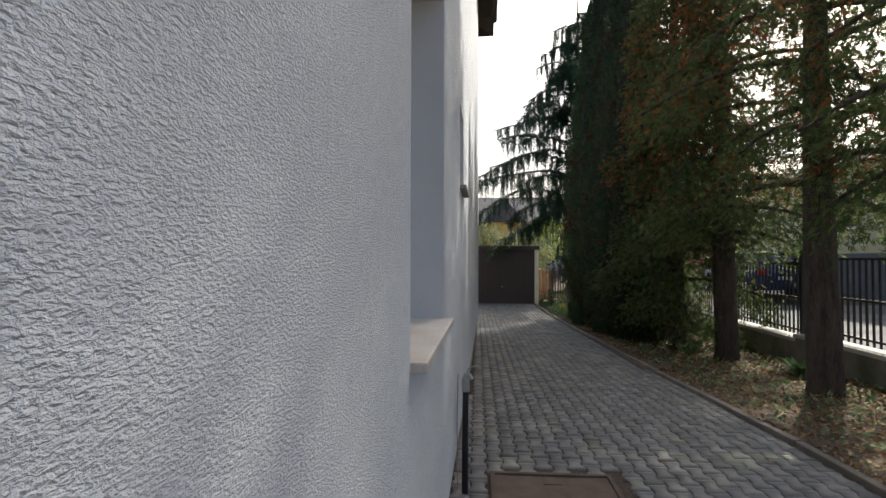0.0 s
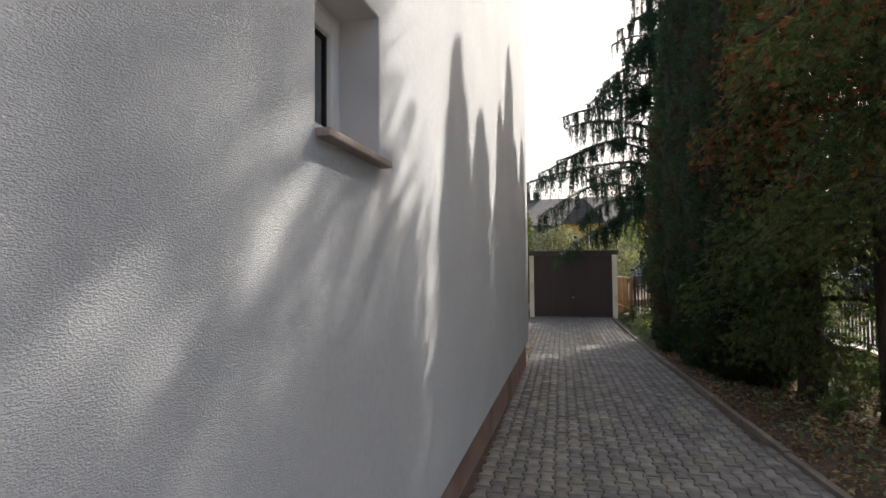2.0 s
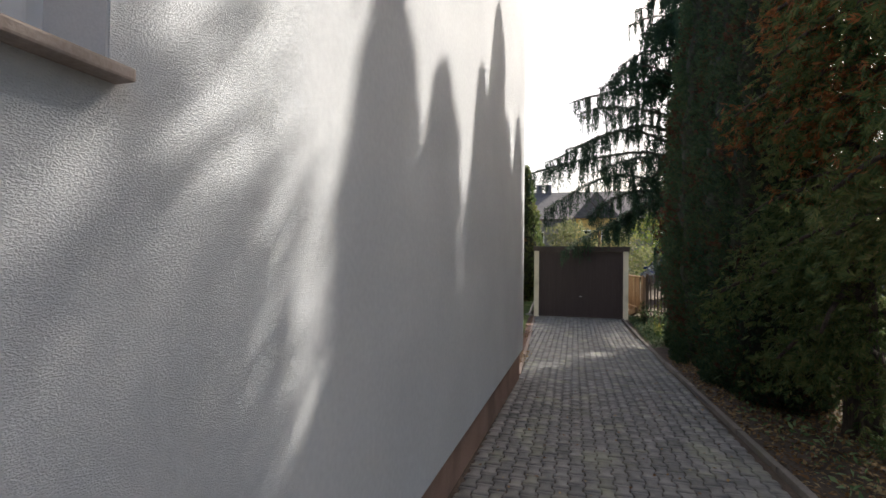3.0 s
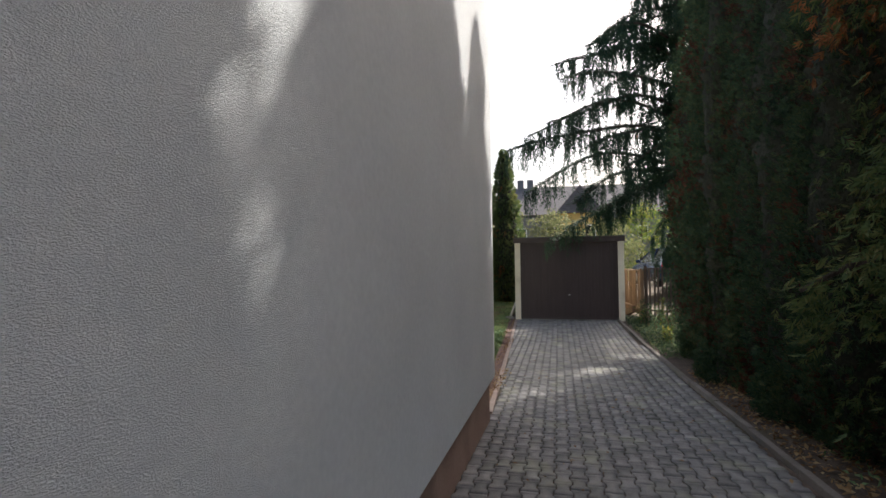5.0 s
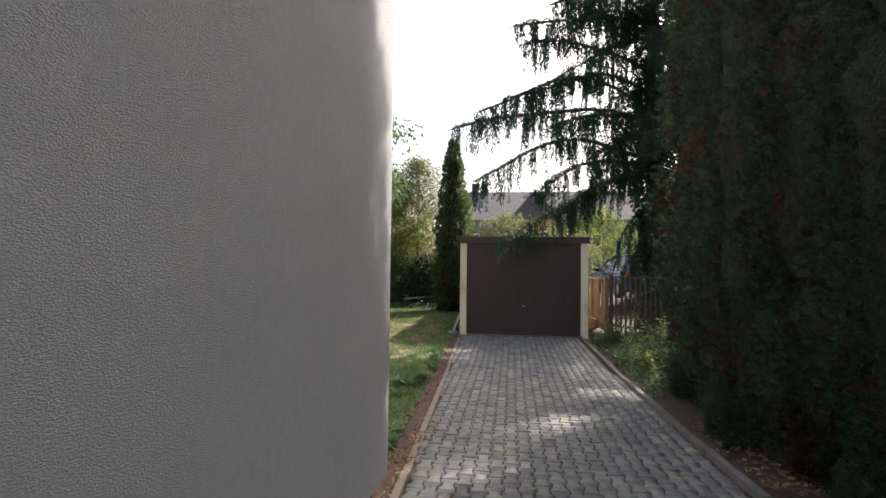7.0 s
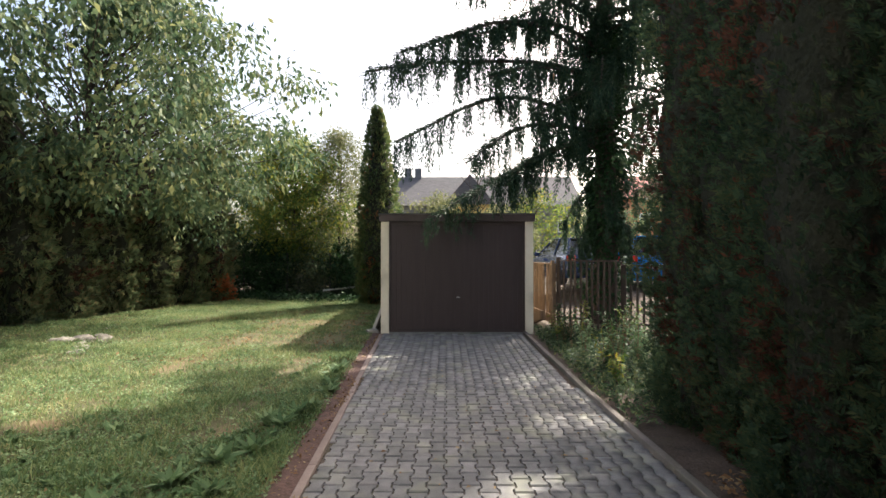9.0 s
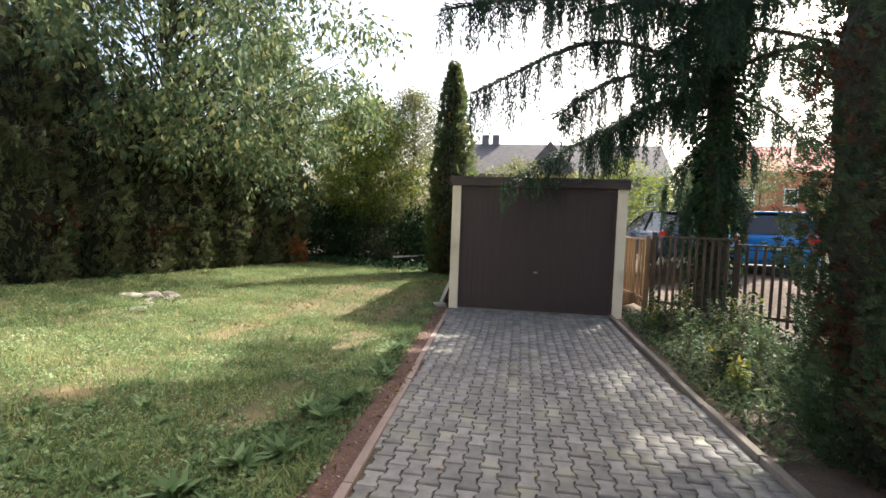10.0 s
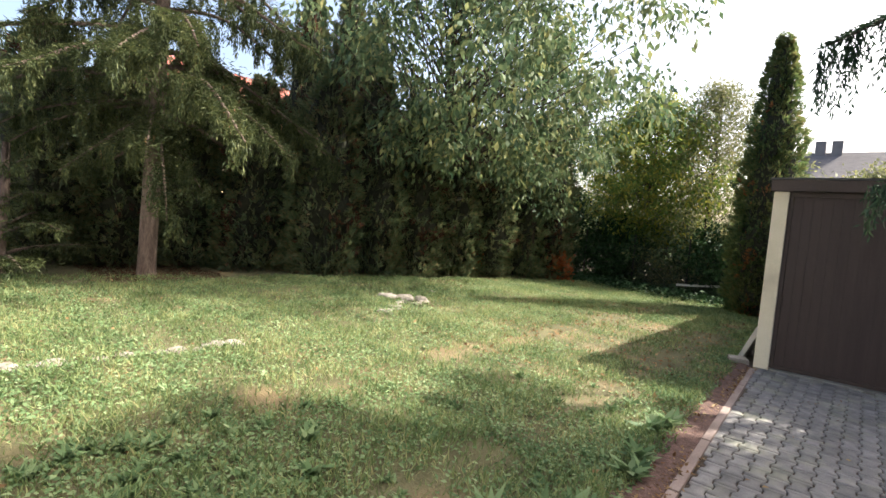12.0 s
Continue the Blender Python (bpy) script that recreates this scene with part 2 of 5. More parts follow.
M_GRASS = leaf_mat("grass_blades", [(0.07, 0.115, 0.045), (0.15, 0.215, 0.085), (0.26, 0.325, 0.14), (0.46, 0.42, 0.22)], 0.4)
M_WEED = leaf_mat("weed_leaves", [(0.07, 0.13, 0.058), (0.165, 0.26, 0.115), (0.35, 0.44, 0.24)], 0.3, 0.5)
M_LITTER = leaf_mat("fallen_leaves", [(0.09, 0.05, 0.025), (0.20, 0.11, 0.05), (0.32, 0.22, 0.11), (0.40, 0.32, 0.18)], 0.15, 0.8)
M_CONE = mat("spruce_cone", (0.22, 0.13, 0.06), (0.38, 0.25, 0.13), 30, 120, 0.8, 0.5)
M_DBLUE = mat("dark_blue_paint", (0.015, 0.03, 0.09), (0.02, 0.04, 0.11), 1, 9, 0.2, 0, spec=0.6)
M_BLUE = mat("bright_blue_paint", (0.01, 0.16, 0.48), (0.015, 0.19, 0.55), 1, 9, 0.2, 0, spec=0.6)
M_CARGLASS = mat("tinted_glass", (0.01, 0.012, 0.014), (0.02, 0.022, 0.025), 1, 9, 0.05, 0, spec=0.7)
M_TAIL = mat("red_lamp", (0.5, 0.02, 0.02), (0.6, 0.03, 0.03), 3, 30, 0.15, 0)
M_RIM = mat("alloy", (0.5, 0.5, 0.5), (0.6, 0.6, 0.6), 3, 30, 0.3, 0, metal=0.9)
M_STEEL = mat("galvanised_steel", (0.35, 0.35, 0.34), (0.5, 0.5, 0.48), 8, 80, 0.45, 0.2, metal=0.8)
M_SLAB = mat("pale_board", (0.5, 0.5, 0.48), (0.65, 0.65, 0.62), 5, 50, 0.8, 0.2)
M_ROCK = mat("rubble", (0.17, 0.15, 0.125), (0.34, 0.31, 0.26), 9, 60, 0.9, 0.7, 0.01)

# ---- building helpers ----
rng = np.random.default_rng(7)


def part(name, bm, material, parent=None, label="", smooth=False):
    """Links a bmesh as one mesh object under a thing or part."""
    me = bpy.data.meshes.new(name)
    bm.to_mesh(me)
    bm.free()
    return meshed(name, me, material, parent, label, smooth)


def meshed(name, me, material, parent=None, label="", smooth=False):
    if material and not me.materials:
        me.materials.append(material)
    if smooth:
        me.polygons.foreach_set("use_smooth", [True] * len(me.polygons))
    ob = new(name, me)
    if parent:
        ob.parent = parent
    return tagged(ob, label) if label else ob


def arrays(name, verts, faces, material, parent=None, label="", smooth=False):
    me = bpy.data.meshes.new(name)
    v = np.asarray(verts, dtype=np.float32).reshape(-1, 3)
    f = np.asarray(faces, dtype=np.int32)
    me.vertices.add(len(v))
    me.vertices.foreach_set("co", v.ravel())
    k = f.shape[1]
    me.loops.add(f.size)
    me.loops.foreach_set("vertex_index", f.ravel())
    me.polygons.add(len(f))
    me.polygons.foreach_set("loop_start", np.arange(len(f), dtype=np.int32) * k)
    me.update(calc_edges=True)
    return meshed(name, me, material, parent, label, smooth)


def box(bm, x0, x1, y0, y1, z0, z1, bevel=0.0):
    vs = [bm.verts.new((x, y, z)) for x in (x0, x1) for y in (y0, y1) for z in (z0, z1)]
    fs = [(0, 1, 3, 2), (4, 6, 7, 5), (0, 4, 5, 1), (2, 3, 7, 6), (0, 2, 6, 4), (1, 5, 7, 3)]
    made = [bm.faces.new([vs[i] for i in f]) for f in fs]
    if bevel:
        bmesh.ops.bevel(bm, geom=list({e for f in made for e in f.edges}), offset=bevel, segments=2, affect="EDGES", profile=0.6)
    return bm


def boxed(name, x0, x1, y0, y1, z0, z1, material, parent=None, bevel=0.0, label=""):
    return part(name, box(bmesh.new(), x0, x1, y0, y1, z0, z1, bevel), material, parent, label)


def thing(name, label, category, group="", kind="", at=(0, 0, 0), rz=0.0):
    ob = new(name)
    ob.matrix_basis = pose(*at, 0, 0, rz)
    return tagged(ob, label, category, group, kind)


def tube(bm, pts, radii, sides=8):
    """A tapered tube along points."""
    rings = []
    pts = [Vector(p) for p in pts]
    for i, p in enumerate(pts):
        d = (pts[min(i + 1, len(pts) - 1)] - pts[max(i - 1, 0)]).normalized()
        u = d.orthogonal().normalized() if i == 0 else (u - d * u.dot(d)).normalized()
        w = d.cross(u)
        r = radii[i] if hasattr(radii, "__len__") else radii
        rings.append([bm.verts.new(p + (u * math.cos(a) + w * math.sin(a)) * r) for a in (2 * math.pi * k / sides for k in range(sides))])
    for a, b in zip(rings, rings[1:]):
        for k in range(sides):
            bm.faces.new((a[k], a[(k + 1) % sides], b[(k + 1) % sides], b[k]))
    bm.faces.new(rings[0][::-1])
    bm.faces.new(rings[-1])
    return bm


def unit(v):
    return v / np.maximum(np.linalg.norm(v, axis=-1, keepdims=True), 1e-9)


def kites(p, d, up, length, width, bend=0.12):
    """Leaf blades from base points p along d, flat side towards up: five corners each, folded at the middle."""
    d = unit(d)
    s = unit(np.cross(d, up))
    n = np.cross(s, d)
    L, W = np.broadcast_to(length, (len(p),))[:, None], np.broadcast_to(width, (len(p),))[:, None]
    v = np.stack([p, p + d * L * 0.45 + s * W * 0.5 + n * L * bend * 0.5, p + d * L - n * L * bend, p + d * L * 0.45 - s * W * 0.5 + n * L * bend * 0.5], 1)
    f = np.arange(len(p) * 4).reshape(-1, 4)
    return v.reshape(-1, 3), f


def fans(p, d, up, size, blades=5, spread=0.6, slim=0.3):
    """Flat sprays: blades leave the stem to both sides."""
    d = unit(d)
    s = unit(np.cross(d, up))
    size = np.broadcast_to(size, (len(p),))
    vs = []
    for i in range(blades):
        if i == blades - 1:
            dd, at, ln = d, 0.45, size * 0.55
        else:
            side = 1 if i % 2 else -1
            dd = d * math.cos(spread) + s * (side * math.sin(spread))
            at, ln = 0.08 + 0.6 * (i // 2) / max(1, (blades - 1) // 2), size * (0.6 - 0.08 * (i // 2))
        v, f = kites(p + d * (size * at)[:, None], dd, up + rng.normal(0, 0.3, p.shape), ln, ln * slim)
        vs.append(v)
    v = np.concatenate(vs)
    return v, np.arange(len(v)).reshape(-1, 4)


def lump(x, seed=0.0):
    """Smooth made-up noise of points, about -1 to 1."""
    a = np.sin(x[..., 0] * 3.1 + seed) + np.sin(x[..., 1] * 2.7 + 1.3 * seed + 1.1) + np.sin(x[..., 2] * 3.7 - seed + 2.0)
    b = np.sin(x[..., 0] * 7.3 - x[..., 2] * 5.1 + seed) + np.sin(x[..., 1] * 8.1 + x[..., 2] * 6.3 - seed)
    return a / 4 + b / 5


GY = [-60.0, -5, 4, 7, 11, 13, 16, 21, 400]
GZ = [0.0, 0.0, -0.03, -0.14, -0.24, -0.31, -0.36, -0.36, -0.36]


def gz(x, y):
    """The ground's height: the drive falls away along the house, the lawn climbs a little to the hedge."""
    z = np.interp(y, GY, GZ)
    r = np.clip((-np.asarray(x) - 1.0) / 7, 0, 1)
    s = np.clip((np.asarray(y) - 12) / 6, 0, 1)
    q = np.clip((np.asarray(x) - 4.9) / 1.3, 0, 1) * np.clip((np.asarray(y) - 14) / 6, 0, 1)
    return z + 0.12 * r * r * (3 - 2 * r) * s + 0.54 * q * q * (3 - 2 * q)


def sheet(name, xs, ys, dz, material, label, category):
    X, Y = np.meshgrid(xs, ys, indexing="ij")
    v = np.stack([X, Y, gz(X, Y) + dz], -1).reshape(-1, 3)
    nx, ny = len(xs), len(ys)
    i = (np.arange(nx - 1)[:, None] * ny + np.arange(ny - 1)[None]).ravel()
    ob = arrays(name, v, np.stack([i, i + ny, i + ny + 1, i + 1], 1), material, smooth=True)
    return tagged(ob, label, category, kind="structure")


def wall_line(y):
    return -0.06 + math.tan(radians(1.08)) * (y - 2.0)


def left_edge(y):
    return wall_line(y) if y < 10.9 else float(np.interp(y, [10.9, 20.2], [0.08, -0.39]))


def right_edge(y):
    return 2.62 - 0.0125 * y

# ---- setting: ground, road, lawn ----
gx = np.concatenate([np.array([-400, -150, -60, -30, -20]), np.arange(-14, 8.01, 0.5), np.array([10, 14, 20, 40, 100, 400])])
gy = np.concatenate([np.array([-300, -80, -20, -10]), np.arange(-5, 40.01, 0.5), np.array([50, 70, 120, 400])])
sheet("ground", gx, gy, -0.014, M_SOIL, "dark bare earth under trees and hedges", "ground")
lx, ly = np.linspace(0, 1, 40), np.arange(10.8, 27.01, 0.3)
LX, LY = np.meshgrid(lx, ly, indexing="ij")
LE = np.interp(LY, [-5, 10.9, 20.2, 40], [0.08, 0.08, -0.39, -0.39]) - 0.24
LX = LE + (LX * (-10.5 - LE))
lawn_v = np.stack([LX, LY, gz(LX, LY) + 0.004], -1).reshape(-1, 3)
ii = (np.arange(39)[:, None] * len(ly) + np.arange(len(ly) - 1)[None]).ravel()
tagged(arrays("lawn", lawn_v, np.stack([ii, ii + 1, ii + len(ly) + 1, ii + len(ly)], 1), M_LAWN, smooth=True), "patchy green lawn with bare brown spots", "lawn", kind="structure")
sy = np.arange(11.0, 20.3, 0.3)
SV = [(left_edge(y) - 0.06 - w, y, gz(0, y) + 0.004 + 0.015 * k) for y in sy for k, w in ((0, 0.0), (1, 0.12), (0, 0.3))]
SF = [(3 * i + k, 3 * i + 3 + k, 3 * i + 4 + k, 3 * i + 1 + k) for i in range(len(sy) - 1) for k in (0, 1)]
tagged(arrays("soil_strip", SV, SF, M_RED_SOIL, smooth=True), "strip of reddish soil beside the drive edging", "soil", kind="structure")
sheet("road", np.array([7.0, 9, 11, 13.5]), np.array([-60.0, 0, 5, 10, 15, 20, 25, 30, 60]), 0.02, M_ROAD, "worn grey asphalt street beyond the fence", "road")

# ---- house ----
before = set(scene.objects)
WX, WT = -0.06, 0.36
PB = 0.19
CY, PE = 11.04, 10.86
W1 = (1.19, 2.18, 1.15, 2.62)
W2 = (3.49, 4.02, 1.965, 2.57)
bm = bmesh.new()
for y0, y1, z0, z1 in ((-6, W1[0], PB, 7.1), (W1[0], W1[1], PB, W1[2] - 0.03), (W1[0], W1[1], W1[3], 7.1), (W1[1], W2[0], PB, 7.1), (W2[0], W2[1], PB, W2[2] - 0.02), (W2[0], W2[1], W2[3], 7.1), (W2[1], CY - 0.03, PB, 7.1)):
    box(bm, WX - WT, WX, y0, y1, z0, z1)
# rounded outer corner of the render
for k in range(4):
    a0, a1 = math.pi / 2 * k / 4, math.pi / 2 * (k + 1) / 4
    q = [(WX - 0.03 + 0.03 * math.cos(a), CY - 0.03 + 0.03 * math.sin(a)) for a in (a0, a1)]
    bm.faces.new([bm.verts.new((*q[0], PB)), bm.verts.new((*q[1], PB)), bm.verts.new((*q[1], 7.1)), bm.verts.new((*q[0], 7.1))])
tagged(part("wall_east", bm, M_PLASTER), "white roughcast rendered house wall in dappled light", "wall", kind="structure")
bm = bmesh.new()
box(bm, -9.5, WX - 0.03, CY - 0.36, CY, PB, 7.1)
box(bm, -9.5, -9.14, -6, CY - 0.36, PB, 7.1)
box(bm, -9.14, WX - WT, -6, -5.64, PB, 7.1)
tagged(part("wall_north", bm, M_PLASTER), "white roughcast rendered rear house walls", "wall", kind="structure")
bm = bmesh.new()
box(bm, WX - 0.34, WX - 0.035, -6, PE, -0.6, PB)
box(bm, -9.4, WX - 0.34, PE - 0.34, PE, -0.6, PB)
tagged(part("plinth", bm, M_PLINTH), "reddish brown rendered plinth set back under the wall", "plinth", kind="structure")
bm = bmesh.new()
box(bm, -9.9, WX + 0.32, -6.4, CY + 0.35, 7.1, 7.2)
e = [bm.verts.new(v) for v in ((-9.95, -6.45, 7.2), (0.3, -6.45, 7.2), (0.3, 12.6, 7.2), (-9.95, 12.6, 7.2), (-4.8, -6.45, 10.8), (-4.8, 12.6, 10.8))]
for f in ((0, 1, 4), (1, 2, 5, 4), (2, 3, 5), (3, 0, 4, 5)):
    bm.faces.new([e[i] for i in f])
tagged(part("roof", bm, M_FASCIA), "dark brown eaves of the house roof", "roof", kind="structure")
gut = thing("rain_gutter", "dark brown half-round gutter under the house eaves", "gutter")
bm = bmesh.new()
tube(bm, [(WX + 0.36, y, 7.05) for y in (-6.4, 3, CY + 0.4)], 0.07, 10)
part("channel", bm, M_FASCIA, gut)
# the room's dimness is put into the dark colour of these surfaces
tagged(boxed("ceiling", -9.1, WX - WT, -5.6, CY - 0.4, 3.2, 3.3, M_ROOMDARK), "room ceiling with the dimness put into its dark colour", "ceiling", kind="structure")
tagged(boxed("floor", -9.1, WX - WT, -5.6, CY - 0.4, 0.1, 0.2, M_ROOMDARK), "room floor with the dimness put into its dark colour", "floor", kind="structure")
tagged(boxed("wall_inner", -2.6, -2.5, -5.6, CY - 0.4, 0.2, 3.2, M_ROOMDARK), "inner room wall with the dimness put into its dark colour", "wall", kind="structure")


def reveals(y0, y1, z0, z1, xin):
    bm = bmesh.new()
    e = 0.005
    box(bm, xin, WX - 0.004, y0, y0 + e, z0, z1)
    box(bm, xin, WX - 0.004, y1 - e, y1, z0, z1)
    box(bm, xin, WX - 0.004, y0 + e, y1 - e, z1 - e, z1)
    tagged(part("trim", bm, M_REVEAL), "smooth light grey window reveal", "reveal", kind="structure")


def frame_ring(bm, x0, x1, y0, y1, z0, z1, w, bevel=0.006):
    """A frame of four bars butted end to end."""
    box(bm, x0, x1, y0, y0 + w, z0, z1, bevel)
    box(bm, x0, x1, y1 - w, y1, z0, z1, bevel)
    box(bm, x0, x1, y0 + w, y1 - w, z0, z0 + w, bevel)
    box(bm, x0, x1, y0 + w, y1 - w, z1 - w, z1, bevel)
    return bm


def window(name, y0, y1, z0, z1, n, label):
    win = thing(name, label, "window", kind="structure")
    xo = -0.235
    part("window_frame", frame_ring(bmesh.new(), xo - 0.07, xo, y0, y1, z0, z1, 0.055), M_PVC, win)
    a, b = y0 + 0.045, y1 - 0.045
    w = (b - a) / n
    for i in range(n):
        s0, s1 = a + i * w + (0.006 if i else 0), a + (i + 1) * w - (0.006 if i < n - 1 else 0)
        sash = part("sash", frame_ring(bmesh.new(), xo - 0.06, xo + 0.018, s0, s1, z0 + 0.045, z1 - 0.045, 0.07, 0.012), M_PVC, win)
        part("seal", frame_ring(bmesh.new(), xo - 0.03, xo - 0.004, s0 + 0.068, s1 - 0.068, z0 + 0.113, z1 - 0.113, 0.012, 0), M_SEAL, sash)
        p = boxed("pane", xo - 0.024, xo - 0.012, s0 + 0.06, s1 - 0.06, z0 + 0.1, z1 - 0.1, M_GLASS, sash)
        p.visible_shadow = False
        if i == 0 and n > 1:
            hb = tube(bmesh.new(), [(xo - 0.075, s1 - 0.05, (z0 + z1) / 2 - 0.15), (xo - 0.10, s1 - 0.05, (z0 + z1) / 2 - 0.12), (xo - 0.10, s1 - 0.05, (z0 + z1) / 2 + 0.02)], 0.009, 8)
            part("handle", hb, M_RUST, sash, "brass window handle")
    if n > 1:
        boxed("mullion_gap", xo - 0.05, xo + 0.004, (y0 + y1) / 2 - 0.004, (y0 + y1) / 2 + 0.004, z0 + 0.06, z1 - 0.06, M_SEAL, win)
    for c in np.linspace(y0 + 0.25, y1 - 0.2, 2):
        boxed("drain_cap", xo, xo + 0.008, c, c + 0.05, z0 + 0.015, z0 + 0.03, M_PVC, win, 0.003)
    return win


window("window_1", *W1, 2, "white plastic two-sash window in a deep reveal")
window("window_2", *W2, 1, "small white plastic window set high in the wall")
reveals(*W1, -0.235)
reveals(*W2, -0.235)


def sill(y0, y1, z, thick, out, material, label):
    s = boxed("window_sill", -0.235, WX + out, y0 - 0.03, y1 + 0.03, z - thick, z, material, None, 0.006)
    tagged(s, label, "window sill")


for (w, z, t, o, m, lab) in ((W1, W1[2] + 0.002, 0.03, 0.045, M_STONE, "beige polished stone window sill with brown veins"), (W2, W2[2] + 0.002, 0.028, 0.05, M_SILL2, "narrow weathered grey-brown window sill")):
    sill(w[0] + 0.031, w[1] - 0.031 + (0.02 if w is W1 else 0.02), z, t, o, m, lab)

# curtain folds behind the panes
cy = np.linspace(W1[0] - 0.1, W1[1] + 0.1, 120)
cv = [(-0.52 + 0.025 * math.sin(y * 75) + 0.01 * math.sin(y * 31), y, z) for y in cy for z in (0.9, 2.8)]
tagged(arrays("curtain", cv, [(2 * i, 2 * i + 2, 2 * i + 3, 2 * i + 1) for i in range(80, 119)], M_CURTAIN, smooth=True), "grey net curtain in long folds behind the window", "curtain")

# standpipe with tap and wire
tap = thing("garden_tap", "black standpipe with a weathered tap beside the wall", "tap", at=(0.0, 3.02, 0))
bm = tube(bmesh.new(), [(0, 0, gz(0, 3) - 0.02), (0.0, 0, 0.3), (0.004, 0, 0.6)], [0.021, 0.02, 0.019], 12)
part("pipe", bm, M_BLACK, tap)
bm = tube(bmesh.new(), [(0.004, 0, 0.6), (0.004, 0, 0.67), (0.012, 0.0, 0.70), (0.03, -0.01, 0.705)], [0.024, 0.026, 0.022, 0.016], 12)
tube(bm, [(0.03, -0.012, 0.705), (0.045, -0.02, 0.68)], [0.013, 0.012], 10)
part("valve", bm, M_STEEL, tap, "corroded grey metal valve")
part("lever", tube(bmesh.new(), [(0.01, 0, 0.70), (0.02, 0.0, 0.74), (0.05, 0.03, 0.75), (0.09, 0.06, 0.75)], 0.004, 6), M_STEEL, tap)
part("cable", tube(bmesh.new(), [(-0.045, 0.03, 0.7), (-0.05, 0.02, 0.4), (-0.048, 0.03, 0.1), (-0.05, 0.03, gz(0, 3))], 0.003, 6), M_STEEL, tap)

# the house stands a degree askew to the drive
turn_house = pose(-0.06, 2.0, 0, 0, 0, -1.08) @ pose(0.06, -2.0, 0)
for ob in set(scene.objects) - before:
    if ob.parent is None:
        ob.matrix_basis = turn_house @ ob.matrix_basis

# cover plate in the drive
mh = thing("manhole_cover", "rusty brown iron access cover set in the pavers", "manhole cover", at=(0.58, 2.95, float(gz(0, 2.95))))
part("frame", frame_ring(bmesh.new(), -0.02, 0.012, -0.36, 0.36, -0.40, 0.40, 0.03, 0.003), M_RUST, mh).matrix_basis = pose(0, 0, 0, 0, 90, 0) @ pose(0, 0, 0, 0, 0, 0)
boxed("plate", -0.37, 0.37, -0.33, 0.33, -0.02, 0.008, M_RUST, mh, 0.003)
boxed("slot", -0.06, 0.06, 0.2, 0.215, 0.008, 0.011, M_BLACK, mh)

# ---- garage ----
GX0, GX1, GF, GBK, GT = -0.45, 2.57, 20.3, 26.0, 2.0
g0 = -0.36
gar = thing("garage", "prefabricated garage with brown boarded door and cream posts", "garage")
boxed("post", GX0, GX0 + 0.16, GF, GF + 0.3, g0 - 0.05, GT - 0.15, M_POST, gar, 0.008)
boxed("post", GX1 - 0.16, GX1, GF, GF + 0.3, g0 - 0.05, GT - 0.15, M_POST, gar, 0.008)
boxed("side_wall", GX0 + 0.02, GX0 + 0.12, GF + 0.3, GBK, g0 - 0.05, GT - 0.15, M_POST, gar)
boxed("side_wall", GX1 - 0.12, GX1 - 0.02, GF + 0.3, GBK, g0 - 0.05, GT - 0.15, M_POST, gar)
boxed("rear_wall", GX0 + 0.12, GX1 - 0.12, GBK - 0.1, GBK, g0 - 0.05, GT - 0.15, M_POST, gar)
rf = boxed("roof", GX0 - 0.03, GX1 + 0.03, GF - 0.06, GBK + 0.05, GT - 0.15, GT - 0.012, M_FASCIA, gar, 0.006, "dark brown fascia")
boxed("roof_edge", GX0 - 0.045, GX1 + 0.045, GF - 0.075, GBK + 0.065, GT - 0.011, GT + 0.012, M_FELT, rf)
dr = boxed("door", GX0 + 0.16, GX1 - 0.16, GF + 0.075, GF + 0.11, g0 + 0.015, GT - 0.15, M_FASCIA, gar, 0, "dark brown up-and-over door")
nb = 27
bwid = (GX1 - GX0 - 0.32 - 0.1) / nb
bm = box(bmesh.new(), 0.0005, bwid - 0.0005, 0, 0.016, 0, GT - 0.15 - g0 - 0.13, 0.001)
board = part("board", bm, M_DOOR, dr)
board.location = (GX0 + 0.21, GF + 0.06, g0 + 0.065)
for i in range(1, nb):
    b = new("board", board.data)
    b.parent, b.location = dr, (GX0 + 0.21 + i * bwid, GF + 0.06, g0 + 0.065)
bm = bmesh.new()
for q in ((GX0 + 0.16, GX0 + 0.205, g0 + 0.02, GT - 0.15), (GX1 - 0.205, GX1 - 0.16, g0 + 0.02, GT - 0.15), (GX0 + 0.205, GX1 - 0.205, g0 + 0.02, g0 + 0.06), (GX0 + 0.205, GX1 - 0.205, GT - 0.21, GT - 0.15)):
    box(bm, q[0], q[1], GF + 0.05, GF + 0.074, q[2], q[3], 0.004)
part("door_frame", bm, M_FASCIA, dr)
bm = tube(bmesh.new(), [(1.08, GF + 0.06, 0.35), (1.08, GF + 0.02, 0.35)], [0.02, 0.016], 12)
tube(bm, [(1.04, GF + 0.02, 0.35), (1.12, GF + 0.02, 0.35)], 0.009, 8)
part("handle", bm, M_STEEL, dr, "small metal turn handle")
boxed("threshold", GX0 + 0.17, GX1 - 0.17, GF - 0.05, GF + 0.1, g0 - 0.05, g0 + 0.012, M_CONC, gar)
bm = bmesh.new()
box(bm, -0.03, 0.03, -0.35, 0.35, 0, 0.5, 0.01)
sl = tagged(part("paving_slab", bm, M_COPING), "grey concrete slab leaning on the garage wall", "slab")
sl.matrix_basis = pose(GX0 - 0.2, GF + 0.6, g0 - 0.0, 0, 22, 0)
